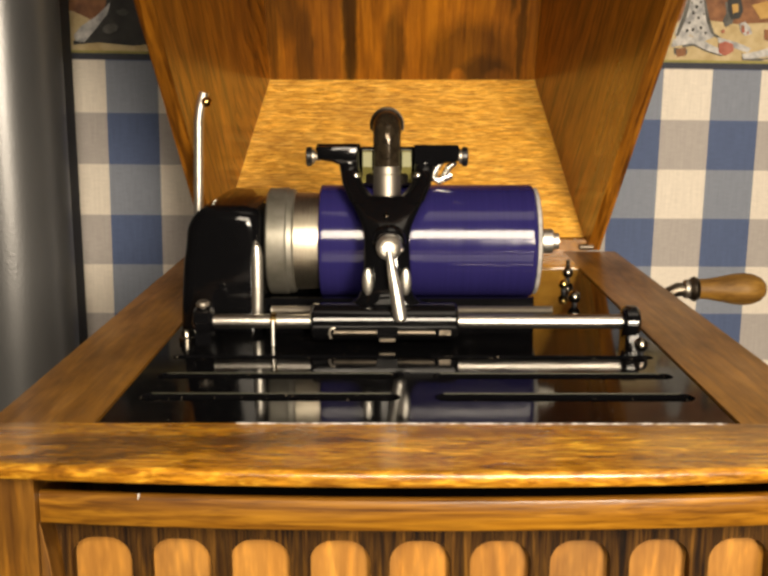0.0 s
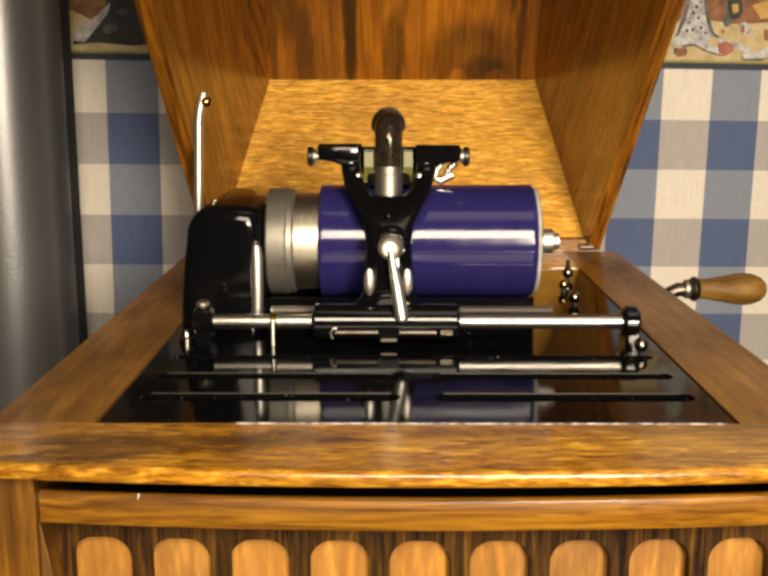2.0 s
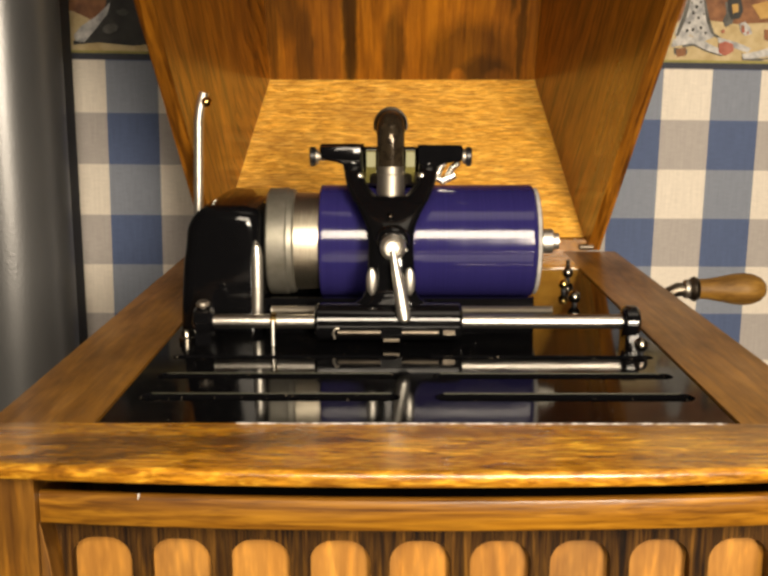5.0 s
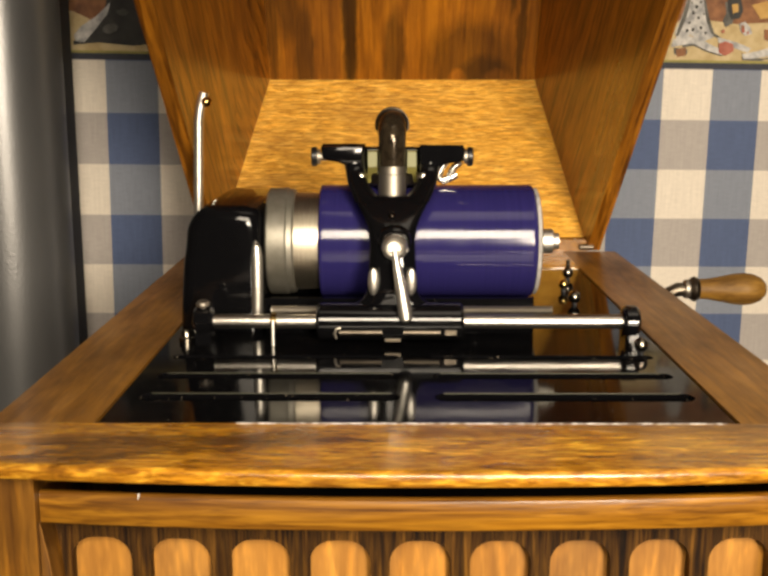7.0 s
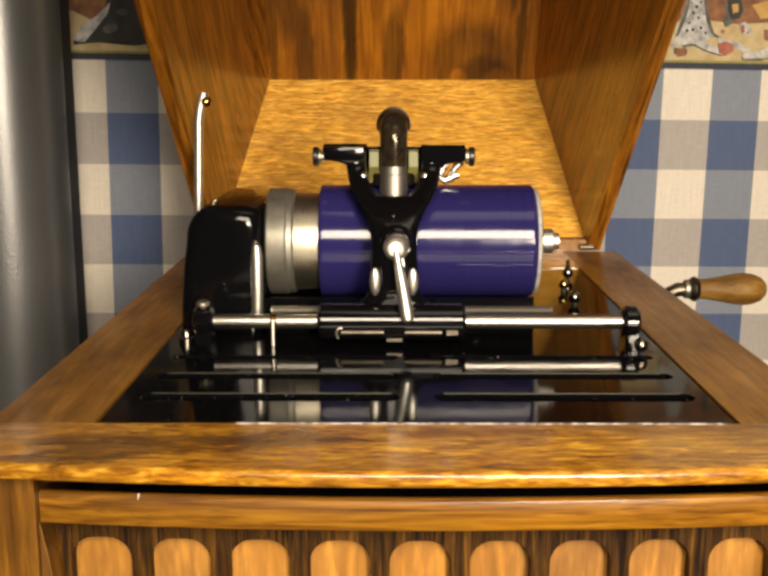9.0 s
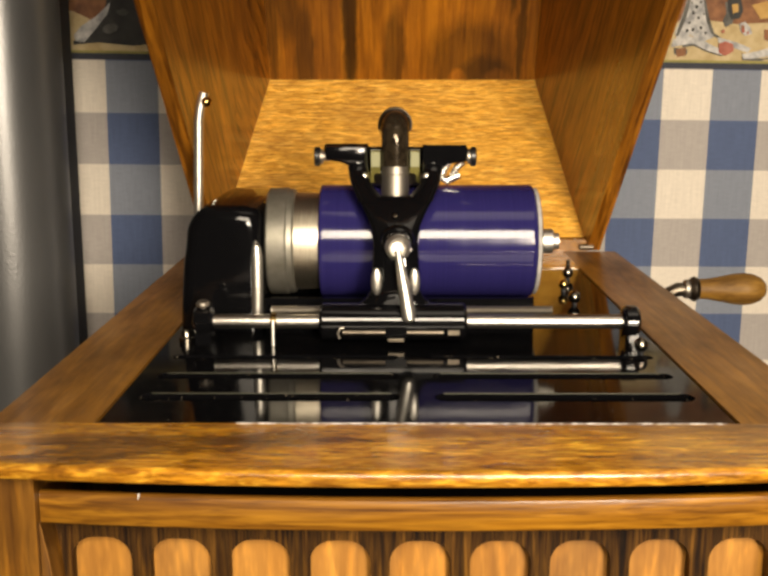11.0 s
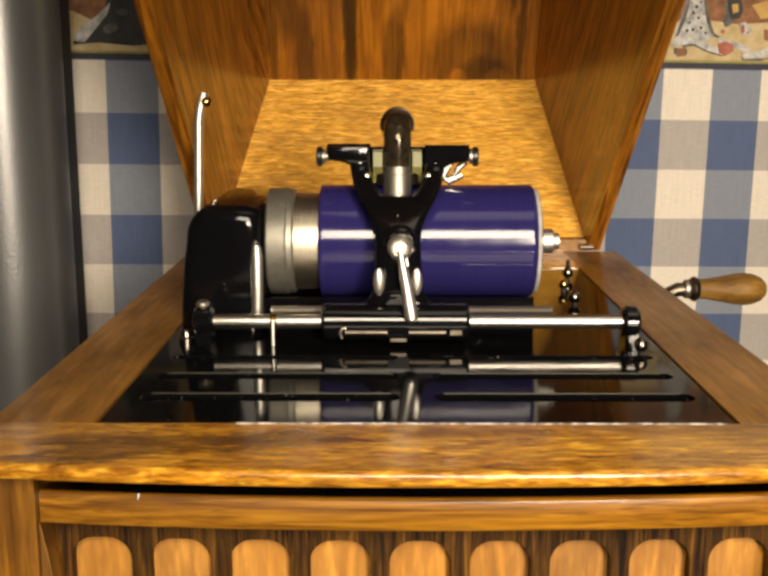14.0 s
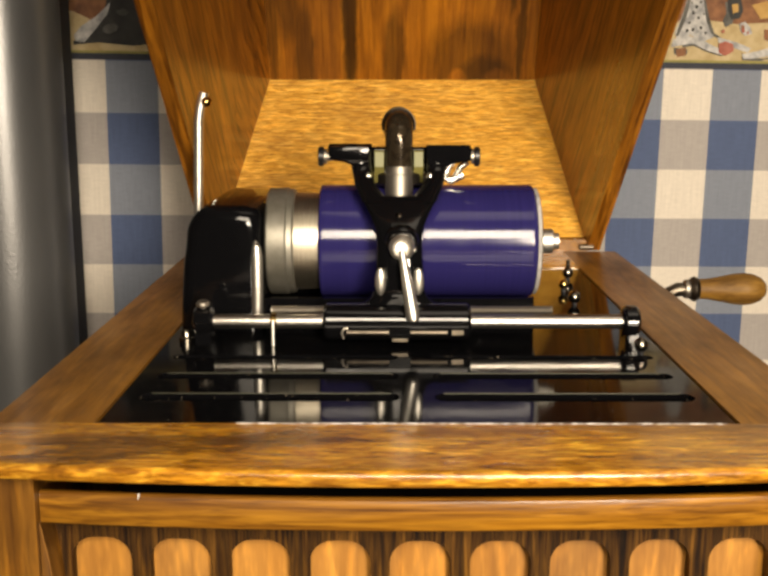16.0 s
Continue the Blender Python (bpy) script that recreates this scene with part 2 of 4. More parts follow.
mottled("border_cream", (0.42, 0.31, 0.14), (0.58, 0.46, 0.26), 0.7, 70)
mottled("border_rust", (0.12, 0.045, 0.016), (0.30, 0.13, 0.05), 0.7, 70)
mottled("border_gold", (0.40, 0.22, 0.05), (0.55, 0.34, 0.10), 0.7, 60)
mottled("border_white", (0.26, 0.26, 0.26), (0.58, 0.56, 0.53), 0.7, 150)
mottled("border_black", (0.012, 0.012, 0.012), (0.035, 0.033, 0.030), 0.7, 60)
mottled("border_navy", (0.020, 0.022, 0.035), (0.03, 0.033, 0.05), 0.7, 60)
mottled("border_olive", (0.22, 0.20, 0.05), (0.30, 0.26, 0.07), 0.7, 60)
mottled("border_shade", (0.05, 0.048, 0.04), (0.13, 0.125, 0.11), 0.7, 90)
mottled("border_red", (0.30, 0.08, 0.05), (0.42, 0.14, 0.09), 0.7, 120)
mottled("room_paint", (0.045, 0.035, 0.025), (0.065, 0.05, 0.035), 0.8, 3)
mottled("ceiling_paint", (0.66, 0.63, 0.58), (0.72, 0.69, 0.63), 0.9, 3)
mottled("floor_vinyl", (0.045, 0.03, 0.018), (0.075, 0.05, 0.03), 0.5, 6)
m, nt, b = material("grey_enamel", (0.10, 0.098, 0.095), 0.34, 0.6, 0.0, 0.9)
peel = noise_at(nt, mapped(nt, (1, 1, 1)), 420.0, 2.0)
nt.links.new(ramp(nt, noise_at(nt, mapped(nt, (1, 1, 0.3)), 25.0, 3.0), [(0.3, (0.15, 0.152, 0.155)), (0.7, (0.19, 0.19, 0.19))]), b.inputs["Base Color"])
bumped(nt, b, peel, 0.13, 0.001)
material("dark_gasket", (0.02, 0.018, 0.018), 0.6)
material("gap_black", (0.004, 0.003, 0.003), 0.8)
m, nt, b = material("lamp_glow", (0.8, 0.8, 0.8), 0.5)
b.inputs["Emission Color"].default_value = (1.0, 0.88, 0.70, 1)
b.inputs["Emission Strength"].default_value = 0.4

# ---- mesh helpers: all shapes are written in millimetres from the bedplate's middle line, z from its top ----
BASE = Vector((0, 0, 1.0))


def world_at(p):
    return Vector(p) * 0.001 + BASE


def thing(name, at, label="", category="", group="", kind=""):
    ob = new(name)
    ob.empty_display_size = 0.02
    ob.location = world_at(at)
    return tagged(ob, label, category, group, kind)


def origin(ob):
    o = Vector((0, 0, 0))
    while ob is not None:
        o = o + ob.location
        ob = ob.parent
    return o


def finish(bm, mat, bevel=0.0, segments=2, smooth=True):
    if bevel:
        sharp = [e for e in bm.edges if len(e.link_faces) == 2 and e.calc_face_angle(0) > 0.6]
        bmesh.ops.bevel(bm, geom=sharp, offset=bevel, segments=segments, affect="EDGES", profile=0.5, clamp_overlap=True)
    bmesh.ops.recalc_face_normals(bm, faces=bm.faces)
    for f in bm.faces:
        f.smooth = smooth
        f.material_index = 0
    for e in bm.edges:
        if len(e.link_faces) == 2 and e.calc_face_angle(0) > 0.55:
            e.smooth = False


def part(name, bm, mat, parent=None, label="", at=None, bevel=0.0, segments=2, kind="", category=""):
    """Links a bmesh as one mesh object; at: its own origin in millimetres, where it needs one."""
    finish(bm, mat, bevel, segments)
    shift = origin(parent) if parent is not None else Vector((0, 0, 0))
    local = world_at(at) if at is not None else shift
    for v in bm.verts:
        v.co = world_at(v.co) - local
    me = bpy.data.meshes.new(name)
    bm.to_mesh(me)
    bm.free()
    me.materials.append(MAT[mat])
    ob = new(name, me)
    ob.location = local - shift
    ob.parent = parent
    return tagged(ob, label, category, "", kind)


def box(x0, x1, y0, y1, z0, z1, bm=None):
    bm = bm or bmesh.new()
    vs = [bm.verts.new(p) for p in ((x0, y0, z0), (x1, y0, z0), (x1, y1, z0), (x0, y1, z0), (x0, y0, z1), (x1, y0, z1), (x1, y1, z1), (x0, y1, z1))]
    for f in ((0, 3, 2, 1), (4, 5, 6, 7), (0, 1, 5, 4), (1, 2, 6, 5), (2, 3, 7, 6), (3, 0, 4, 7)):
        bm.faces.new([vs[i] for i in f])
    return bm


def axes(axis):
    d = Vector(axis).normalized()
    u = d.orthogonal().normalized()
    if abs(d.x) > 0.9:
        u = (Vector((0, 0, 1)) - d * d.z).normalized()
    return d, u, d.cross(u)


def lathe(at, axis, profile, n=32, bm=None):
    """Turned shape: profile rows (along, radius) from the point at, along the axis."""
    bm = bm or bmesh.new()
    d, u, w = axes(axis)
    rings = []
    rows = [profile[0]]
    for (s0, r0), (s1, r1) in zip(profile, profile[1:]):   # close rings at both ends keep long runs straight in the gloss
        if s1 - s0 > 4 and abs(r1 - r0) < 0.1 * (s1 - s0):
            rows += [(s0 + (s1 - s0) * k, r0 + (r1 - r0) * k) for k in (0.3 / (s1 - s0), 0.7 / (s1 - s0), 1 - 0.7 / (s1 - s0), 1 - 0.3 / (s1 - s0))]
        rows.append((s1, r1))
    for s, r in rows:
        c = Vector(at) + d * s
        if r < 1e-6:
            rings.append([bm.verts.new(c)])
        else:
            rings.append([bm.verts.new(c + (u * math.cos(2 * math.pi * k / n) + w * math.sin(2 * math.pi * k / n)) * r) for k in range(n)])
    for a, c in zip(rings, rings[1:]):
        for k in range(n):
            j = (k + 1) % n
            q = [a[k % len(a)], a[j % len(a)], c[j % len(c)], c[k % len(c)]]
            q = [v for i, v in enumerate(q) if v not in q[:i]]
            if len(q) > 2:
                bm.faces.new(q)
    for ring, turn in ((rings[0], -1), (rings[-1], 1)):
        if len(ring) > 2:
            bm.faces.new(ring[::turn])
    return bm


def dome(at, axis, r, h, n=16, bm=None):
    return lathe(at, axis, [(-0.5, r)] + [(h * math.sin(a), r * math.cos(a)) for a in (0, 0.4, 0.8, 1.15)] + [(h, 0)], n, bm)


def tube(points, radii, n=16, bm=None):
    """A pipe along points, with a radius at each."""
    bm = bm or bmesh.new()
    pts = [Vector(p) for p in points]
    if not isinstance(radii, (list, tuple)):
        radii = [radii] * len(pts)
    last, rings = None, []
    for i, p in enumerate(pts):
        d = (pts[min(i + 1, len(pts) - 1)] - pts[max(i - 1, 0)]).normalized()
        u = axes(d)[1] if last is None else (last - d * last.dot(d)).normalized()
        last = u
        w = d.cross(u)
        rings.append([bm.verts.new(p + (u * math.cos(2 * math.pi * k / n) + w * math.sin(2 * math.pi * k / n)) * radii[i]) for k in range(n)])
    for a, c in zip(rings, rings[1:]):
        for k in range(n):
            j = (k + 1) % n
            bm.faces.new((a[k], a[j], c[j], c[k]))
    bm.faces.new(rings[0][::-1])
    bm.faces.new(rings[-1])
    return bm


def prism(outline, lo, hi, axis=1, holes=(), bm=None):
    """A flat outline with holes, given in the two other axes, made solid from lo to hi along the axis."""
    bm = bm or bmesh.new()

    def at(p, h):
        return {0: (h, p[0], p[1]), 1: (p[0], h, p[1]), 2: (p[0], p[1], h)}[axis]
    for h in (lo, hi):
        edges = []
        for loop in (outline, *holes):
            vs = [bm.verts.new(at(p, h)) for p in loop]
            edges += [bm.edges.new((vs[i], vs[(i + 1) % len(vs)])) for i in range(len(vs))]
        bmesh.ops.triangle_fill(bm, use_beauty=True, use_dissolve=True, edges=edges)
    bm.verts.ensure_lookup_table()
    n = 0
    total = len(outline) + sum(len(h) for h in holes)
    for loop in (outline, *holes):
        k = len(loop)
        for i in range(k):
            a, c = n + i, n + (i + 1) % k
            bm.faces.new((bm.verts[a], bm.verts[c], bm.verts[total + c], bm.verts[total + a]))
        n += k
    return bm


def slab(corners, thick):
    """A board whose inner face has these corners; it grows along the face's normal."""
    bm = bmesh.new()
    ps = [Vector(p) for p in corners]
    nrm = (ps[1] - ps[0]).cross(ps[-1] - ps[0]).normalized() * thick
    a = [bm.verts.new(p) for p in ps]
    c = [bm.verts.new(p + nrm) for p in ps]
    bm.faces.new(a[::-1])
    bm.faces.new(c)
    for i in range(len(ps)):
        j = (i + 1) % len(ps)
        bm.faces.new((a[i], a[j], c[j], c[i]))
    return bm


def rounded(x0, x1, y0, y1, r, n=6):
    out = []
    for cx, cy, a0 in ((x1 - r, y0 + r, -90), (x1 - r, y1 - r, 0), (x0 + r, y1 - r, 90), (x0 + r, y0 + r, 180)):
        out += [(cx + r * math.cos(radians(a0 + 90 * k / n)), cy + r * math.sin(radians(a0 + 90 * k / n))) for k in range(n + 1)]
    return out


# ---- the room ----
WALL_Y = 935.0


def room():
    part("floor", box(-1600, 1900, -3200, 1100, -1040, -1000), "floor_vinyl", None, "brown vinyl floor of a small room", kind="structure", category="floor", at=(0, 0, -1000))
    part("ceiling", box(-1600, 1900, -3200, 1100, 1400, 1440), "ceiling_paint", None, "plain off-white ceiling", kind="structure", category="ceiling", at=(0, 0, 1400))
    part("wall_south", box(-1600, 1900, -3260, -3200, -1000, 1400), "room_paint", None, "plain painted wall", kind="structure", category="wall", at=(0, -3200, 0))
    part("wall_west", box(-1660, -1600, -3260, 1100, -1000, 1400), "room_paint", None, "plain painted wall", kind="structure", category="wall", at=(-1600, 0, 0))
    part("wall_east", box(1900, 1960, -3260, 1100, -1000, 1400), "room_paint", None, "plain painted wall", kind="structure", category="wall", at=(1900, 0, 0))
    # papered wall, hung slightly out of true with the cabinet
    w = part("wall_north", box(-1560, 1960, 0, 60, -1010, 1400), "gingham_paper", None, "wall papered in blue and cream gingham checks", kind="structure", category="wall", at=(0, 0, 0))
    w.matrix_world = Matrix.Translation(world_at((WALL_X, WALL_Y, WALL_Z))) @ pose(0, 0, 0, 0, WALL_ROLL, WALL_YAW)
    return w


WALL_X, WALL_Z, WALL_ROLL, WALL_YAW = 12.2, 86.2, 0.82, 3.59


def border(wall):
    """The printed border strip above the gingham: flat paper layers on the wall."""
    def strip(name, x0, x1, z0, z1, y, mat, label=""):
        bm = box(x0, x1, y, y + 1.2, z0, z1)
        finish(bm, mat)
        return lay(name, bm, mat, label)

    def lay(name, bm, mat, label=""):
        for v in bm.verts:
            v.co = v.co * 0.001
        me = bpy.data.meshes.new(name)
        bm.to_mesh(me)
        bm.free()
        me.materials.append(MAT[mat])
        ob = new(name, me)
        ob.parent = wall
        if label:
            ob["label"] = label
        return ob

    def blob(name, mat, pts, y):
        bm = bmesh.new()
        n = len(pts)
        lo = [bm.verts.new((p[0], y, p[1])) for p in pts]
        hi = [bm.verts.new((p[0], y + 0.5, p[1])) for p in pts]
        bm.faces.new(lo)
        bm.faces.new(hi[::-1])
        for i in range(n):
            j = (i + 1) % n
            bm.faces.new((lo[j], lo[i], hi[i], hi[j]))
        bmesh.ops.recalc_face_normals(bm, faces=bm.faces)
        return lay(name, bm, mat)

    strip("border_paper", -1500, 1900, 50, 230, -1.2, "border_cream", "cream wallpaper border with printed dogs")
    strip("border_edge", -1500, 1900, 45.8, 51.0, -1.4, "border_navy")
    strip("border_line", -1500, 1900, 51.0, 53.2, -1.6, "border_olive")

    def right(pts):
        return [(229 + (x - 1365) * 0.447, 105.5 - y * 0.43) for x, y in pts]

    def left(pts):
        return [(-295.5 + (x - 152) * 0.43, 95.4 - y * 0.41) for x, y in pts]
    blob("border_ground", "border_rust", right([(1300, -60), (1640, -60), (1640, 50), (1568, 42), (1500, 47), (1440, 40), (1380, 44), (1300, 40)]), -1.7)
    blob("printed_patch", "border_gold", right([(1525, 8), (1575, -5), (1590, 30), (1545, 36)]), -2.2)
    blob("printed_patch", "border_black", right([(1474, -8), (1500, -10), (1508, 20), (1502, 36), (1484, 38), (1476, 18)]), -2.2)
    blob("printed_patch", "border_gold", right([(1484, 8), (1496, 6), (1498, 22), (1487, 26)]), -2.7)
    blob("printed_dog", "border_white", right([(1398, -20), (1424, -20), (1432, 20), (1442, 50), (1452, 74), (1430, 84), (1404, 70), (1378, 84), (1372, 66), (1384, 34)]), -2.2)
    blob("printed_paw", "border_white", right([(1370, 80), (1398, 72), (1424, 78), (1452, 92), (1478, 102), (1470, 110), (1440, 102), (1410, 88), (1384, 92), (1366, 96)]), -2.7)
    blob("printed_paw", "border_white", right([(1460, 74), (1500, 84), (1530, 96), (1524, 104), (1490, 94), (1462, 84)]), -2.2)
    blob("printed_paw", "border_white", right([(1512, 108), (1540, 102), (1575, 92), (1582, 108), (1540, 116), (1516, 118)]), -2.7)
    blob("printed_ball", "border_red", right([(1462, 88), (1476, 82), (1492, 88), (1494, 102), (1478, 112), (1464, 106)]), -3.2)
    blob("printed_shade", "border_rust", right([(1376, 100), (1396, 96), (1398, 112), (1380, 116)]), -2.2)
    blob("printed_line", "border_shade", right([(1388, 88), (1420, 84), (1456, 98), (1474, 110), (1468, 112), (1440, 104), (1412, 92), (1390, 96)]), -2.5)
    blob("printed_line", "border_shade", right([(1512, 104), (1520, 116), (1560, 116), (1580, 110), (1580, 113), (1552, 121), (1514, 120)]), -2.5)
    blob("printed_line", "border_shade", right([(1446, 62), (1478, 82), (1506, 96), (1520, 99), (1518, 102), (1492, 92), (1460, 76), (1444, 68)]), -2.0)
    blob("printed_figure", "border_shade", right([(1470, 4), (1486, 0), (1492, 20), (1488, 46), (1474, 54), (1468, 40), (1474, 26)]), -2.1)
    blob("printed_figure", "border_white", right([(1502, 46), (1514, 42), (1526, 54), (1530, 66), (1516, 70), (1506, 62)]), -2.1)
    blob("printed_figure", "border_rust", right([(1506, 50), (1512, 48), (1514, 60), (1508, 62)]), -2.6)
    blob("printed_figure", "border_rust", right([(1554, 58), (1568, 56), (1568, 80), (1556, 78)]), -2.1)
    blob("printed_figure", "border_shade", right([(1372, 96), (1382, 98), (1400, 100), (1400, 110), (1388, 114), (1374, 110)]), -1.9)
    blob("printed_line", "border_shade", right([(1396, -10), (1402, -10), (1392, 40), (1380, 72), (1374, 74), (1384, 36)]), -2.5)
    blob("printed_line", "border_shade", right([(1426, 0), (1430, 0), (1440, 36), (1452, 66), (1446, 68), (1434, 40)]), -2.5)
    rnd = random.Random(4)
    for x, y in ((1402, 6), (1412, 14), (1420, 4), (1406, 26), (1418, 36), (1400, 46), (1408, 60), (1424, 56), (1434, 66), (1396, 62), (1428, 28), (1510, 60), (1520, 64), (1556, 70), (1470, 62), (1556, 58)):
        r = rnd.uniform(1.5, 4.0)
        blob("printed_spot", "border_black" if x < 1445 else "border_red", right([(x + r * rnd.uniform(0.7, 1.3) * math.cos(a), y + r * 1.2 * math.sin(a)) for a in (0, 1, 2, 3, 4, 5)]), -3.2)
    blob("border_ground", "border_rust", left([(60, -60), (330, -60), (330, 80), (280, 86), (150, 22), (60, 26)]), -1.7)
    # the black is spread past the dog to stand in for the lid's shadow
    blob("printed_dog", "border_black", left([(222, -20), (310, -30), (330, 40), (320, 84), (270, 92), (200, 86), (150, 92), (150, 84), (196, 50), (214, 20)]), -2.2)
    blob("printed_tail", "border_white", left([(152, 72), (166, 54), (196, 34), (226, 4), (220, 26), (196, 58), (172, 86), (154, 84)]), -2.7)
    blob("printed_muzzle", "border_shade", left([(208, 58), (216, 50), (230, 46), (240, 52), (236, 62), (222, 68), (212, 66)]), -2.7)
    blob("printed_ear", "border_shade", left([(236, 22), (252, 16), (262, 22), (256, 30), (244, 30)]), -2.7)


NORTH = room()
border(NORTH)


# made-up fixture around the added lamp, never in view
def unseen_hanging_lamp():
    t = thing("unseen_hanging_lamp", (LAMP[0] * 1000, LAMP[1] * 1000, 1400), "unseen square hanging lamp with a lit white shade", "lamp")
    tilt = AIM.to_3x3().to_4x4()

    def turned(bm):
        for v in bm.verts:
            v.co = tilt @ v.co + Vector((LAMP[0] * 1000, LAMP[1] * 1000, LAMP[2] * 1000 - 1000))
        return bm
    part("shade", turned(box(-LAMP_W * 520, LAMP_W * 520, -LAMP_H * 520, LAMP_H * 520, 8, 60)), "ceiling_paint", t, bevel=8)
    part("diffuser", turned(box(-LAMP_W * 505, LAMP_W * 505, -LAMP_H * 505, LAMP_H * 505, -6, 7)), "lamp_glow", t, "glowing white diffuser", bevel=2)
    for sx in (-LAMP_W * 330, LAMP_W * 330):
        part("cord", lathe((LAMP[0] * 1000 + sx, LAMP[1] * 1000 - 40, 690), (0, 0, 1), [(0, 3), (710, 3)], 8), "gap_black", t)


unseen_hanging_lamp()


def panel_lamp():
    x, y, z = NEAR[0] * 1000, NEAR[1] * 1000, NEAR[2] * 1000 - 1000
    t = thing("panel_lamp", (x, y - 60, -1000), "flat lit panel lamp on a slim black stand", "lamp")
    tilt = NEAR_AIM.to_3x3().to_4x4()

    def turned(bm):
        for v in bm.verts:
            v.co = tilt @ v.co + Vector((x, y, z))
        return bm
    part("housing", turned(box(-NEAR_W * 520, NEAR_W * 520, -NEAR_H * 520, NEAR_H * 520, 8, 34)), "satin_black", t, bevel=3)
    part("diffuser", turned(box(-NEAR_W * 505, NEAR_W * 505, -NEAR_H * 505, NEAR_H * 505, -6, 7)), "lamp_glow", t, "glowing white diffuser", bevel=1)
    part("pole", lathe((x, y - 40, -990), (0, 0, 1), [(0, 9), (990 + z - 10, 9)], 14), "satin_black", t)
    part("base_plate", lathe((x, y - 40, -1000), (0, 0, 1), [(0, 150), (8, 150), (12, 140), (14, 0)], 32), "satin_black", t)


panel_lamp()


def ceiling_light():
    x, y = CEIL[0] * 1000, CEIL[1] * 1000
    t = thing("ceiling_light", (x, y, 1400), "round white ceiling light, lit", "ceiling light")
    part("base", lathe((x, y, 1400), (0, 0, -1), [(0, 500), (18, 500), (22, 485), (22, 0)], 40), "ceiling_paint", t)
    part("glass_bowl", lathe((x, y, 1378), (0, 0, -1), [(0, 476), (10, 468), (22, 420), (30, 300), (34, 160), (35, 0)], 40), "lamp_glow", t, "glowing white glass bowl")


ceiling_light()


def refrigerator():
    t = thing("refrigerator", (-560, 850, -1000), "dark grey textured refrigerator with rounded door edge", "refrigerator")
    part("door", prism(rounded(-960, -261, 757, 850, 45, 14), -960, 760, 2), "grey_enamel", t)
    part("gasket", box(-950, -268, 806, 813, -950, 750), "gap_black", t, "black rubber seal")
    part("cabinet_body", box(-960, -269, 813, 862, -990, 760), "dark_gasket", t, bevel=2)
    part("foot", box(-950, -300, 790, 850, -1000, -955), "gap_black", t)


refrigerator()


# ---- the phonograph's cabinet ----
PW, PF, PB = 110.8, 338.0, 645.0     # bedplate half width, front, back
CW, CF, CB = 147.3, 290.5, 708.0     # cabinet top half width, front, back


def bow(x):
    """How far the cabinet's bowed front lies behind its middle."""
    return 6.3 * (x / 125.0) ** 2


def bowed(bm, flat_from=1e9):
    """Bends a front part to the bow; its bend fades out from y = 300 to flat_from."""
    for v in bm.verts:
        k = 1.0 if flat_from > 1e8 else max(0.0, min(1.0, (flat_from - v.co.y) / (flat_from - 300.0)))
        v.co.y += bow(v.co.x) * k
    return bm


def long_bar(profile, x0, x1, n=28):
    """A moulding along x with rows (y, z) as its section, cut often enough to bend."""
    bm = bmesh.new()
    rings = [[bm.verts.new((x0 + (x1 - x0) * i / n, y, z)) for y, z in profile] for i in range(n + 1)]
    for a, c in zip(rings, rings[1:]):
        for i in range(len(profile)):
            j = (i + 1) % len(profile)
            bm.faces.new((a[i], a[j], c[j], c[i]))
    bm.faces.new(rings[0][::-1])
    bm.faces.new(rings[-1])
    return bm


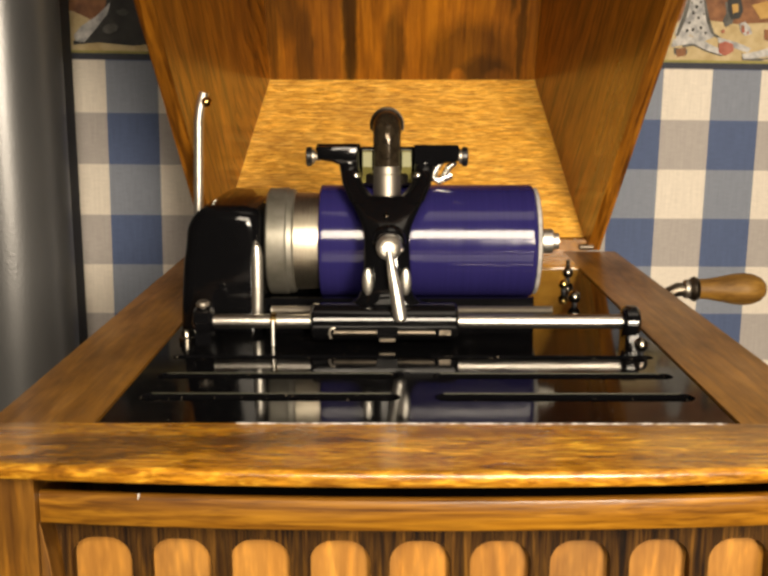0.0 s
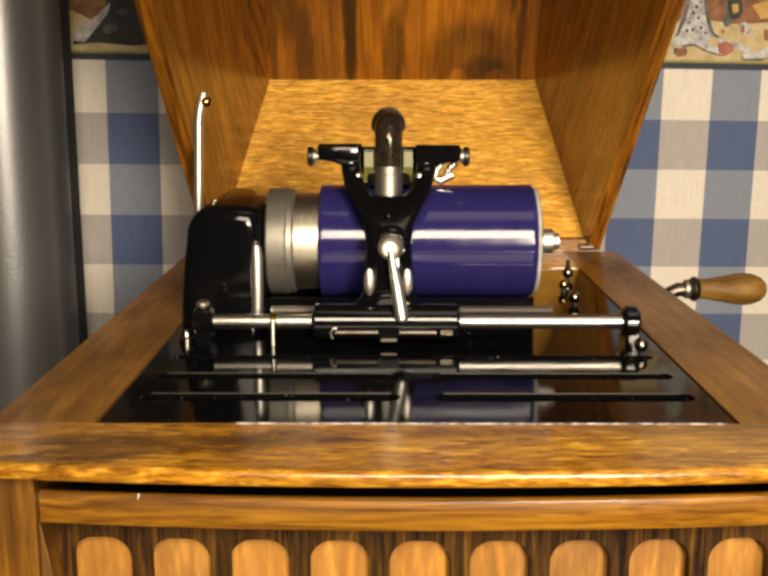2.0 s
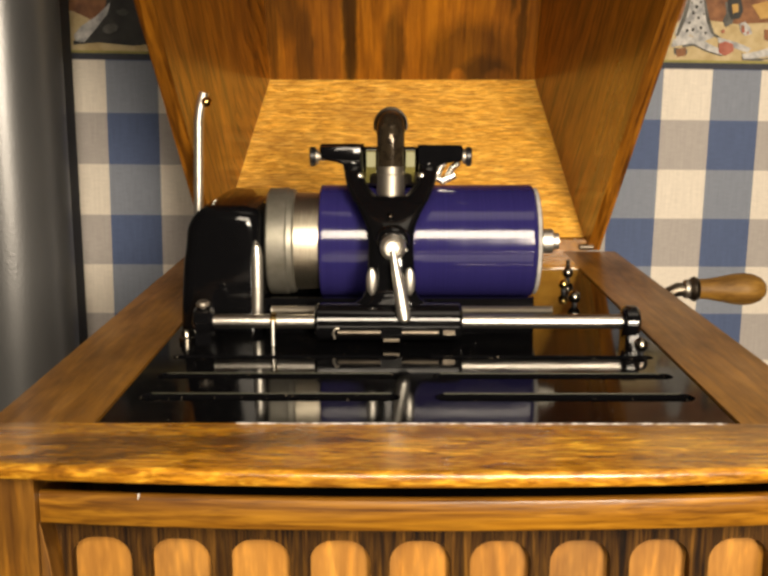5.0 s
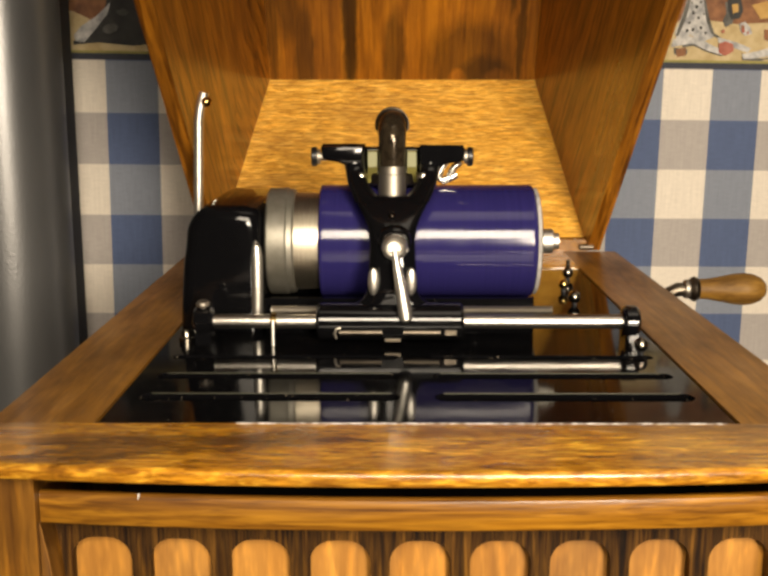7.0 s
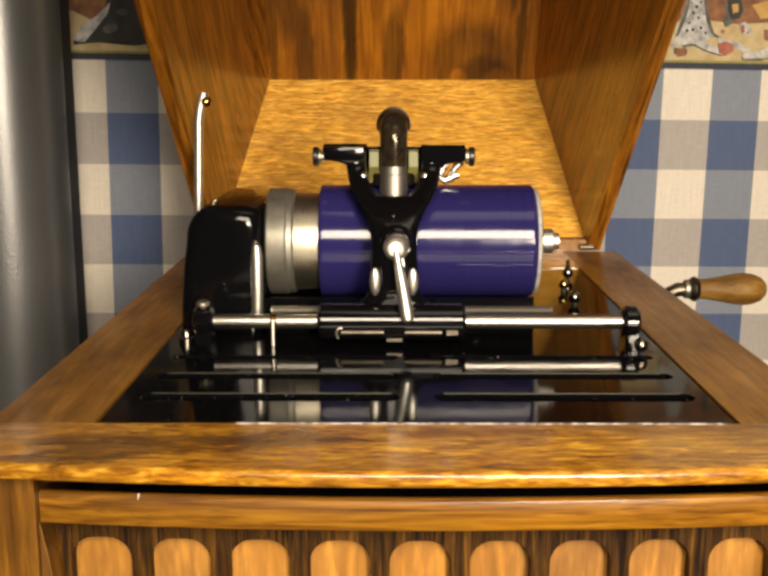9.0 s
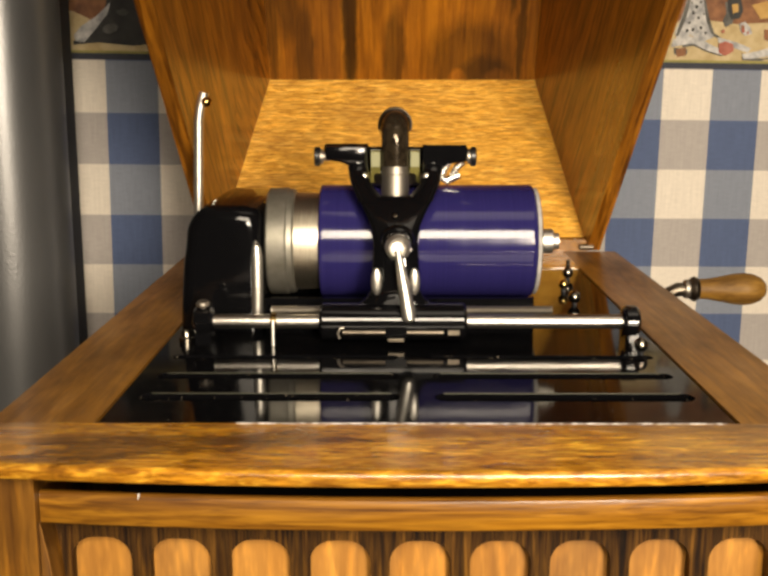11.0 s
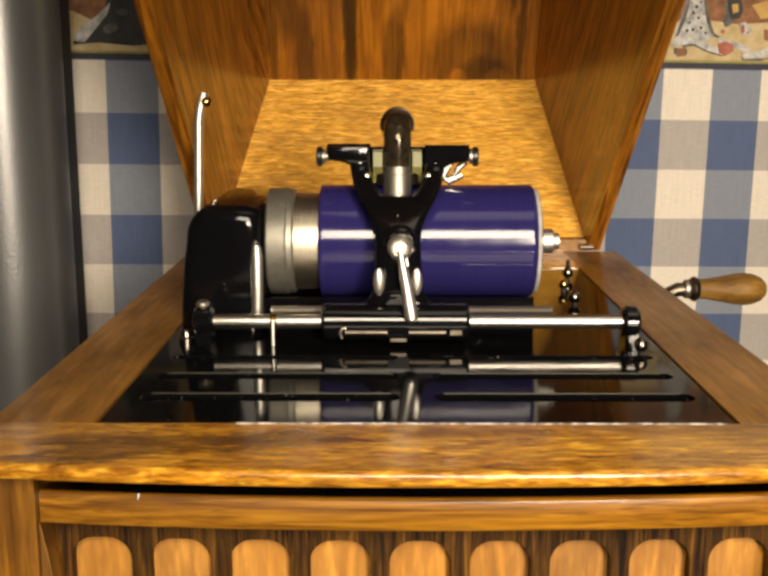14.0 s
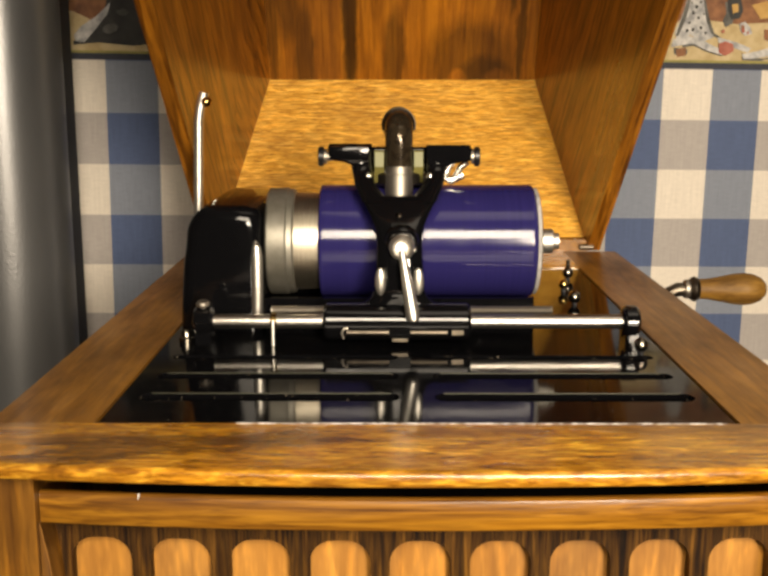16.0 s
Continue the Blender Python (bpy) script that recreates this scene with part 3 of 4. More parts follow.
def cabinet():
    t = thing("phonograph_cabinet", (0, 500, -1000), "golden oak phonograph cabinet with open lid and arched grille", "cabinet")
    # top frame with a rounded nose; the four members meet butt to butt
    nose = [(PF, 0.8), (316, 0.8), (297.0, 0.8)]
    nose += [(293.9 - 2.1 * math.sin(q), -1.1 + 1.9 * math.cos(q)) for q in [math.pi / 2 * k / 8 for k in range(9)]]
    nose += [(293.6 - 1.8 * math.cos(q), -2.9 - 1.6 * math.sin(q)) for q in [math.pi / 2 * k / 6 for k in range(7)]] + [(316, -4.5), (PF, -4.5)]
    part("front_rail", bowed(long_bar(nose, -CW, CW), PF - 6), "oak_across", t)
    part("side_rail", box(-CW, -PW, PF, CB, -2.7, 0.8), "oak_deep", t, bevel=1.6, segments=3)
    part("side_rail", box(PW, CW, PF, CB, -2.7, 0.8), "oak_deep", t, bevel=1.6, segments=3)
    part("back_rail", box(-PW, PW, PB, CB, -2.7, 0.8), "oak_across", t, bevel=0.8)
    # pale strip standing in for light caught on the bedplate's front edge
    part("edge_glint", box(-62, 106, PF - 0.9, PF + 0.2, 0.7, 1.0), "glint_and_chip", t, "pale painted glint along the bedplate")
    part("worn_patch", prism([(-131 + 5.5 * math.cos(a) * (1 + 0.15 * math.sin(3 * a)), 313 + 3.6 * math.sin(a)) for a in [k * math.pi / 8 for k in range(16)]], 0.7, 0.84, 2), "oak_inset", t, "pale rubbed patch")
    part("chip", prism([(-89.6, -14.6), (-89.0, -14.3), (-88.9, -12.9), (-89.5, -12.7)], 304.8 + bow(-89), 305.6 + bow(-89), 1), "glint_and_chip", t, "small pale chip")
    # body below
    # the slit left above this board stands in for the nose's shadow
    part("front_board", bowed(long_bar([(306.2, -24.2), (305.4, -23.9), (305.0, -23.1), (305.0, -15.0), (305.25, -14.0), (306.0, -13.3), (307.2, -13.2), (313.0, -17.6), (313.0, -24.2)], -122, 122)), "oak_board", t)
    for s in (-1, 1):
        part("corner_post", box(min(s * 122.2, s * 142), max(s * 122.2, s * 142), 307.4, CF + 44, -960, -5.3), "oak_up", t, bevel=1.5)
        wing = [(s * x, z) for x, z in ((122.1, -23.4), (121.8, -23.4), (120.8, -30), (119.6, -37), (118.6, -46), (118, -60), (118, -300), (122.1, -300))]
        part("corner_bracket", prism(wing[::-s], 309.5, 322, 1), "oak_up", t, bevel=0.5)
        edge = [(s * x, 309.3, z) for x, z in ((121.6, -24), (120.6, -30), (119.4, -37), (118.4, -46), (117.8, -60))]
        part("worn_arris", tube(edge, 0.14, 6), "oak_inset", t, "pale worn edge")
        part("side_panel", box(min(s * 124, s * 138), max(s * 124, s * 138), CF + 44, CB - 4, -960, -2.7), "oak_up", t, bevel=1.0)
    part("back_panel", box(-124, 124, CB - 20, CB - 5, -960, -2.7), "oak_up", t)
    part("base_plinth", box(-146, 146, CF + 4, CB, -1000, -960), "oak_across", t, bevel=3)
    # arched grille, cut right through, over cloth
    pitch, first, w, r, top = 26.6, -105.7, 20.2, 7.8, -33.2
    holes = []
    for k in range(9):
        c = first + pitch * k
        arch = [(c + w / 2, -260)]
        arch += [(c + w / 2 - r + r * math.cos(a), top - r + r * math.sin(a)) for a in [math.pi / 2 * i / 6 for i in range(7)]]
        arch += [(c - w / 2 + r + r * math.cos(a), top - r + r * math.sin(a)) for a in [math.pi / 2 + math.pi / 2 * i / 6 for i in range(7)]]
        arch += [(c - w / 2, -260)]
        holes.append(arch)
    across = [-121 + 242 * k / 18 for k in range(19)]
    part("grille", bowed(prism([(x, -300) for x in across] + [(x, -25) for x in across[::-1]], 318.0, 323.0, 1, holes), 345.0), "oak_fretwork", t, "dark oak fretwork with arched openings")
    part("grille_backing", bowed(long_bar([(323.4, -300), (323.4, -25.5), (326.5, -25.5), (326.5, -300)], -120.5, 120.5), 345.0), "oak_inset", t, "pale oak backing behind the fretwork")
    part("lower_front", box(-124, 124, CF + 18, CF + 34, -960, -301), "oak_up", t)
    # black sheet inside that makes the slit and bedplate slots look shaded
    part("shade_floor", box(-124, 124, CF + 36, CB - 22, -60, -52), "gap_black", t)
    return t


CABINET = cabinet()


def lid():
    """The lid stands half open, leaning over the works: rim, pale rear board, top, two sides."""
    t = part("lid", slab([(-128, 715, 10), (128, 715, 10), (98.7, 785, 118), (-98.7, 785, 118)], -9), "oak_pale", CABINET, "open oak lid with a paler inner board", at=(0, 712, 8))
    ri = lambda s: (712 - 0.768 * s, 8 + 0.64 * s)
    y3, z3 = 735.0, 228.0
    y4, z4 = 735 - 0.768 * 235, 228 + 0.64 * 235
    e0, e1 = ri(0), ri(398)
    part("hinge_strip", box(-128, 128, 709, 719, 0.8, 9.0), "oak_deep", t, bevel=0.6)
    for hx in (-127, 127):
        part("hinge", lathe((hx - 5, 706.5, 4.2), (1, 0, 0), [(0, 1.4), (0.4, 2.0), (9.6, 2.0), (10, 1.4)], 14), "aged_bronze", t)
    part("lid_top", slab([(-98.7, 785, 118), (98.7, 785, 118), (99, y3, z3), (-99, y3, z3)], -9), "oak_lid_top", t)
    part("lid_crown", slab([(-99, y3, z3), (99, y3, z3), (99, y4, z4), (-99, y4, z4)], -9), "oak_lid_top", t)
    part("lid_front", slab([(-99, y4, z4), (99, y4, z4), (128, *e1), (-128, *e1)], -9), "oak_lid_side", t)
    for s in (-1, 1):
        pts = [(s * 128, 709.5, 1.4), (s * 128, 703, 8), (s * 128, *e1), (s * 128, *e1), (s * 99, y4, z4), (s * 99, y3, z3), (s * 98.7, 785, 118), (s * 128, 717, 1.4)]
        bm = bmesh.new()
        a = [bm.verts.new(p) for p in pts]
        c = [bm.verts.new((p[0] + s * 9, p[1], p[2])) for p in pts]
        bm.faces.new(a)
        bm.faces.new(c[::-1])
        for i in range(len(pts)):
            j = (i + 1) % len(pts)
            bm.faces.new((a[i], a[j], c[j], c[i]))
        part("lid_side", bm, "oak_lid_side", t)
    return t


lid()


# ---- the mechanism ----
AX_Y, AX_Z = 502.0, 39.2
MECH = thing("phonograph_mechanism", (0, 500, 0), "black enamelled phonograph mechanism with nickel fittings", "phonograph")


def bedplate():
    holes = []
    for y, hw in ((370.5, 5.2), (399.0, 4.6), (428.0, 3.2)):
        grow = (399 - y) * 0.02
        holes.append(rounded(-103 - grow, -5.5, y - hw, y + hw, hw - 0.2, 5))
        holes.append(rounded(7.5, 104 + grow, y - hw, y + hw, hw - 0.2, 5))
    bp = part("bedplate", prism([(-PW + 0.6, PF + 0.6), (PW - 0.6, PF + 0.6), (PW - 0.6, PB - 0.6), (-PW + 0.6, PB - 0.6)], -3.2, 0, 2, holes), "bedplate_enamel", MECH, "mirror-black enamelled bedplate with long slots")
    # each lip's olive colour stands in for light caught on the slot's edge
    for y, hw in ((370.5, 5.2), (399.0, 4.6)):
        for x0, x1 in ((-99.5, -9), (11, 100.5)):
            part("slot_lip", tube([(x0, y + hw - 0.2, -0.1), (x1, y + hw - 0.2, -0.1)], 0.32, 8), "lit_lip", bp, "olive line painted as the lit edge of a slot")
    for x, y, z, r, mat, label in ((97, 606, 4.6, 3.4, "screw_steel", "round nickel screw head"), (88.5, 570, 4.4, 2.8, "brass", "small round brass screw head"), (88.5, 535, 4.4, 3.3, "screw_steel", "round nickel screw head"), (99.5, 434, 4.2, 3.2, "screw_steel", "round nickel screw head")):
        head = [(-r, 0)] + [(-r * math.cos(a), r * math.sin(a)) for a in [math.pi * k / 10 for k in range(1, 10)]] + [(r, 0)]
        sc = part("screw", lathe((x, y, z), (0, 0, 1), head, 18), mat, MECH, label)
        part("stem", lathe((x, y, 0), (0, 0, 1), [(0, 1.5), (z, 1.3)], 10), "satin_black", sc)
        if y > 600:
            part("tip", lathe((x, y, z + r - 0.4), (0, 0, 1), [(0, 1.3), (4.6, 1.1), (5.0, 0)], 10), "dark_bronze", sc)
    return bp


bedplate()


def gear_cover():
    # hood over the gears: flat front with well rounded edges
    out = [(-109, 0), (-108.6, 12), (-107.2, 30), (-105.4, 42)]
    out += [(-91.5 + 13.9 * math.cos(a), 43 + 16.4 * math.sin(a)) for a in [math.pi * 0.98 - math.pi * 0.48 * k / 10 for k in range(1, 11)]]
    out += [(-76, 59.0), (-71.5, 57.8), (-69.4, 55.0), (-68.6, 50), (-68.6, 26), (-68.6, 0)]
    mid = Vector((-88, 24))
    bm = bmesh.new()
    rings = []
    for y, inset in ((476.0, 6.5), (476.5, 4.2), (477.8, 2.0), (480.0, 0.6), (483.0, 0.0), (560.0, 0.0), (566.0, 4.0)):
        ring = []
        for x, z in out:
            nx = x - mid.x
            px = x - math.copysign(min(inset, abs(nx)), nx)
            pz = z - inset * max(0.0, min(1.0, (z - 30) / 22.0))
            ring.append(bm.verts.new((px, y + (0.005 * pz - 0.6 if y < 520 else 0.0), pz)))
        rings.append(ring)
    for a, c in zip(rings, rings[1:]):
        for i in range(len(out)):
            k = (i + 1) % len(out)
            bm.faces.new((a[i], a[k], c[k], c[i]))
    bm.faces.new(rings[0][::-1])
    bm.faces.new(rings[-1])
    part("gear_cover", bm, "hood_enamel", MECH, "black enamelled gear hood with rounded corner")
    # nickel strip added in place of the lamp's reflection in the hood's edge
    part("hood_highlight", tube([(-72.0, 477.0, 5), (-71.6, 476.0, 20), (-71.4, 475.2, 36), (-71.6, 475.4, 40.5), (-72.2, 476.6, 43)], [2.8, 2.8, 2.7, 2.0, 0.7], 14), "satin_nickel", MECH, "nickel strip standing in for the hood's edge highlight")


gear_cover()


def base_casting():
    # low bed under the mandrel
    side = [(471.5, 0), (472, 13.5), (473.6, 16.2), (476.4, 16.4), (483, 10.0), (518, 10.0), (523, 20), (525, 22), (528, 22), (529, 0)]
    part("base_casting", prism(side, -68, 58, 0), "black_enamel", MECH, bevel=0.8)


base_casting()

ROD_Y, ROD_Z = 453.0, 10.0


def guide_rod():
    part("guide_rod", lathe((-92, ROD_Y, ROD_Z), (1, 0, 0), [(0, 3.2), (191, 3.2)], 24), "steel_rod", MECH, "polished steel guide rod")
    for x0, x1, r in ((-97.5, -88.5, 6.6), (95.0, 102.8, 7.3)):
        w = x1 - x0
        b = part("rod_bracket", lathe((x0, ROD_Y, ROD_Z), (1, 0, 0), [(0, r - 2), (0.5, r - 0.8), (1.6, r), (w - 1.8, r), (w - 0.6, r - 0.9), (w, r - 2.4)], 28), "black_enamel", MECH)
        part("bracket_foot", box(x0 + 1, x1 - 1, ROD_Y - 5, ROD_Y + 8, 0, ROD_Z), "black_enamel", b, bevel=1.2)
        if x0 < 0:
            part("set_screw", lathe(((x0 + x1) / 2, ROD_Y - 1, ROD_Z + r - 1.2), (0, -0.2, 1), [(0, 1.4), (2.0, 1.4), (2.2, 3.0), (3.2, 3.2), (4.2, 2.4), (4.6, 0)], 18), "worn_nickel", b)
    part("side_screw", lathe((-101.6, ROD_Y + 2, 0), (0, 0, 1), [(0, 3.4), (2.2, 3.4), (2.6, 2.8), (4.5, 2.6), (5.6, 1.8), (6.0, 0)], 16), "screw_steel", MECH, "upright nickel screw")
    part("stop_collar", lathe((-63, ROD_Y, ROD_Z), (1, 0, 0), [(0, 3.4), (0.4, 4.0), (2.4, 4.0), (2.8, 3.4)], 20), "brass", MECH, "small brass collar")
    part("stop_pin", tube([(-61.6, ROD_Y - 3.8, ROD_Z + 1.5), (-61.6, ROD_Y - 4.4, 5), (-61.6, ROD_Y - 4.4, 0)], 0.9, 12), "satin_nickel", MECH)
    # feed screw behind the rod
    prof = [(0, 2.2)]
    for k in range(130):
        prof += [(k + 0.25, 2.2), (k + 0.75, 1.95)]
    part("feed_screw", lathe((-64, 466, 12.2), (1, 0, 0), prof, 12), "worn_nickel", MECH, "fine threaded feed screw")


guide_rod()


def mandrel():
    t = part("mandrel", lathe((-55, AX_Y, AX_Z), (1, 0, 0), [(0, 23.6), (3, 23.6), (14, 23.4), (117, 22.0), (118.2, 20.5)], 48), "mandrel_metal", MECH, "polished tapered mandrel", at=(0, AX_Y, AX_Z))
    part("flange", lathe((-68.3, AX_Y, AX_Z), (1, 0, 0), [(0, 22), (0.2, 24.8), (1.2, 26.0), (9.5, 26.2), (10.2, 25.6), (12.6, 25.4), (13.4, 24.6), (13.6, 22)], 48), "worn_flange", t, "dull grey metal flange")
    part("end_nut", lathe((63.0, AX_Y, AX_Z), (1, 0, 0), [(0, 3.6), (1.0, 3.6), (1.2, 5.6), (1.8, 6.0), (7.2, 6.0), (7.7, 5.6), (8.0, 4.2), (10.4, 4.0), (10.8, 0)], 24), "satin_nickel", t, "nickel end nut")
    part("shaft", lathe((-80, AX_Y, AX_Z), (1, 0, 0), [(0, 6), (12, 6)], 16), "steel_rod", t)
    return t


MANDREL = mandrel()


def cylinder_record():
    t = thing("cylinder_record", (9.5, AX_Y, AX_Z), "glossy dark blue celluloid phonograph cylinder on the mandrel", "cylinder record")
    R = 27.6
    part("playing_surface", lathe((-42.9, AX_Y, AX_Z), (1, 0, 0), [(0.2, 24.2), (0, R - 1.2), (0.5, R - 0.2), (1.4, R), (101.0, R), (102.2, R - 0.4), (103.2, R - 1.6), (103.4, 24.2)], 72), "blue_celluloid", t)
    part("core_rim", lathe((60.0, AX_Y, AX_Z), (1, 0, 0), [(0, 24), (0.3, 26.0), (1.8, 26.0), (2.2, 25.2), (2.3, 22.4)], 64), "plaster_core", t, "pale chipped plaster rim")
    return t


RECORD = cylinder_record()


def carriage():
    return part("reproducer_carriage", lathe((-44.8, ROD_Y, ROD_Z), (1, 0, 0), [(0, 6.2), (0.5, 7.6), (1.6, 8.5), (64.6, 8.5), (65.7, 7.6), (66.2, 6.2)], 40), "black_enamel", MECH, "black carriage sleeve carrying the reproducer", at=(-10.7, ROD_Y, ROD_Z))


CARRIAGE = carriage()


def between(rows, z):
    for a, c in zip(rows, rows[1:]):
        if z <= c[0]:
            k = (z - a[0]) / (c[0] - a[0])
            return [p + (q - p) * k for p, q in zip(a, c)]
    return list(rows[-1])


def lofted(rows, steps, side=0, n=20):
    """A rounded limb built up along z. Rows: height, inner and outer x from the middle, centre y, half depth."""
    bm = bmesh.new()
    rings = []
    for i in range(steps + 1):
        z = rows[0][0] + (rows[-1][0] - rows[0][0]) * i / steps
        _, x0, x1, y, h = between(rows, z)
        c, w = (x0 + x1) / 2, (x1 - x0) / 2
        ring = []
        for k in range(n):
            a = 2 * math.pi * k / n
            ca, sa = math.cos(a), math.sin(a)
            ring.append(bm.verts.new((-10.7 + c + w * math.copysign(abs(ca) ** 0.85, ca), y + h * math.copysign(abs(sa) ** 0.85, sa), z)))
        rings.append(ring)
    for a, c in zip(rings, rings[1:]):
        for k in range(n):
            j = (k + 1) % n
            bm.faces.new((a[k], a[j], c[j], c[k]))
    bm.faces.new(rings[0][::-1])
    bm.faces.new(rings[-1])
    return bm


def carriage_parts(t):
    cx = -10.7
    pillar = [(12, -27, 27, 455, 4), (15, -24, 24, 455, 4), (17.5, -18, 18, 455, 4.2), (20, -13.4, 13.4, 455, 4.6), (24, -11.3, 11.3, 455, 5), (36, -10.6, 10.6, 456, 5), (46, -10.3, 10.3, 458, 5), (52, -11.2, 11.2, 461.5, 5), (57, -13.6, 13.6, 466, 5), (61, -16, 16, 470, 5), (63.4, -17.4, 17.4, 472.8, 4.4), (64.6, -18, 18, 474, 3.6)]
    part("arm", lofted(pillar, 30, n=28), "black_enamel", t)
    for s in (-1, 1):
        limb = [(62, 3, 17.0, 471, 4.2), (65, 7.0, 18.6, 475, 4.8), (69, 11.0, 20.6, 479.5, 5), (73, 12.4, 21.6, 484, 5), (76, 12.8, 22.2, 486.6, 5), (78.5, 13, 22.6, 487.6, 4.8), (85.6, 13, 23.4, 488, 4.4)]
        limb = [(z, min(s * a, s * c), max(s * a, s * c), y, h) for z, a, c, y, h in limb]
        part("fork_limb", lofted(limb, 16), "black_enamel", t)
        wing = [(cx + s * x, z) for x, z in ((14, 79), (22.5, 78), (25.5, 79.2), (32.4, 80.4), (33.0, 85.0), (32.4, 86.4), (13.5, 86.4))]
        part("fork_wing", prism(wing[::s], 482.8, 492, 1), "hood_enamel", t, bevel=0.8)
        ts = part("thumbscrew", lathe((cx + s * 35.0, 487, 81.5), (s, 0, 0), [(0, 3.6), (0.5, 4.6), (2.4, 4.6), (2.9, 3.9)], 24), "satin_black", t, "small black knurled thumbscrew")
        part("shank", lathe((cx + s * 31, 487, 81.5), (s, 0, 0), [(0, 2.0), (2.6, 2.0), (2.9, 3.4), (4.1, 3.4)], 20), "worn_nickel", ts, "nickel shank")
        # one small nickel dome on each limb
        part("limb_dome", dome((cx + s * 14.4, 480.4, 73.0), (0, -1, 0.25), 1.7, 1.2, 14), "nickel", t)
        part("cradle_cap", box(cx + min(s * 7.2, s * 11.4), cx + max(s * 7.2, s * 11.4), 488.6, 490, 76.5, 83.5), "cradle_brass", t, bevel=0.4)
        part("cradle_block", box(cx + min(s * 7, s * 11.6), cx + max(s * 7, s * 11.6), 490, 498, 69, 84), "brass_dull", t, bevel=0.8)
    # reproducer neck and elbow
    part("neck", lathe((cx, 489, 57.5), (0, 0, 1), [(0, 6.0), (1.5, 6.6), (15.6, 6.6), (16.0, 6.3), (21.5, 6.3)], 32), "worn_nickel", t, "dull nickel collar")
    pts = [(cx, 489, 77), (cx, 489, 84)] + [(cx, 489 + 8 - 8 * math.cos(a), 88.5 + 7.5 * math.sin(a)) for a in [math.pi / 2 * k / 10 for k in range(11)]] + [(cx, 510, 96)]
    part("elbow", tube(pts, 6.5, 32), "elbow_glaze", t, "bronze-toned sound elbow")
    horn = [(cx, 502.0, 95.8), (cx, 502.3, 95.8), (cx, 503.0, 95.9), (cx, 504.5, 96.0)] + [(cx, 508 + k * 5, 96.2 - 0.08 * k * k) for k in range(8)]
    part("horn_pipe", tube(horn, [3.0, 5.6, 7.0, 7.8] + [8.0] * 8, 32), "dark_bronze", t)
    part("horn_lip", tube([(cx + 7.9 * math.sin(a), 503.0, 95.6 + 7.9 * math.cos(a)) for a in [-1.9 + 3.8 * k / 24 for k in range(25)]], 0.45, 8), "aged_bronze", t)
    part("cradle_plate", box(cx - 13.5, cx + 13.5, 497, 500, 66, 85.5), "black_enamel", t, bevel=0.8)
    part("reproducer_body", lathe((cx, 499, 67.5), (0, 0, 1), [(0, 12), (1, 13.5), (5, 13.5), (6, 12.5)], 40), "aged_bronze", t)
    part("cap_screw", dome((cx - 0.2, 459.4, 57.2), (0, -1, 0.7), 1.3, 0.7, 12), "dark_bronze", t)
    # nickel ovals standing in for the lamp's highlights on the black flanks
    for s in (-1, 1):
        flank_oval = lathe((cx + s * 8.4, 451.2, 22.5), (0.0, -0.12, 1), [(0, 0)] + [(6.4 - 6.4 * math.cos(a), 2.5 * math.sin(a)) for a in [math.pi * k / 10 for k in range(1, 10)]] + [(12.8, 0)], 20)
        for v in flank_oval.verts:
            v.co.y = 450.2 + (v.co.y - 451.2) * 0.7
        part("flank_highlight", flank_oval, "satin_nickel", t, "nickel oval in place of a flank highlight")
    # boss, ring and lifting lever
    part("boss", lathe((cx + 1.0, 455, 46.5), (0, -1, -0.16), [(0, 7.6), (1.6, 7.6), (3.2, 7.0), (4.2, 5.8), (4.4, 4)], 32), "black_enamel", t)
    part("lever_knuckle", lathe((cx + 1.0, 452, 44.0), (0, -1, 0.1), [(0, 4.8), (1.6, 5.6), (3.2, 5.7), (4.8, 5.0), (5.6, 4.0), (5.2, 3.2), (3.8, 2.6), (3.4, 0)], 28), "satin_nickel", t, "nickel lever knuckle")
    part("lever_pin", dome((cx + 6.0, 449.5, 43.0), (1, -0.3, 0), 1.2, 1.8, 10), "nickel", t)
    part("lever", tube([(cx + 1.0, 446.6, 43.4), (cx + 2.2, 444.6, 36), (cx + 3.9, 442.5, 27), (cx + 5.6, 440, 16.5), (cx + 6.0, 439.6, 13.8), (cx + 6.1, 439.5, 12.8)], [1.5, 2.0, 2.6, 3.0, 2.7, 1.2], 16), "satin_nickel", t, "straight nickel lifting lever")
    part("half_nut_bar", lathe((-34.5, ROD_Y - 7.4, 6.6), (1, 0, 0), [(0, 1.2), (0.4, 1.6), (45, 1.6), (45.4, 1.2)], 12), "aged_bronze", t)
    part("bar_stop", box(12.6, 17.8, ROD_Y - 8.2, ROD_Y - 5, 5.6, 7.8), "aged_bronze", t, bevel=0.6)
    part("bar_hook", tube([(-35.5, ROD_Y - 8.0, 4), (-36.3, ROD_Y - 8.3, 6.5), (-35.2, ROD_Y - 8.2, 8.6), (-33.6, ROD_Y - 8, 8.8)], 0.6, 8), "worn_nickel", t)
    part("latch", box(cx - 3.2, cx + 3.8, ROD_Y - 8.6, ROD_Y - 5, 2.6, 4.2), "aged_bronze", t, bevel=0.5)
    part("latch_block", box(cx - 4.5, cx + 5.0, ROD_Y - 9.2, ROD_Y - 5, 4.6, 9.4), "black_enamel", t, bevel=0.8)
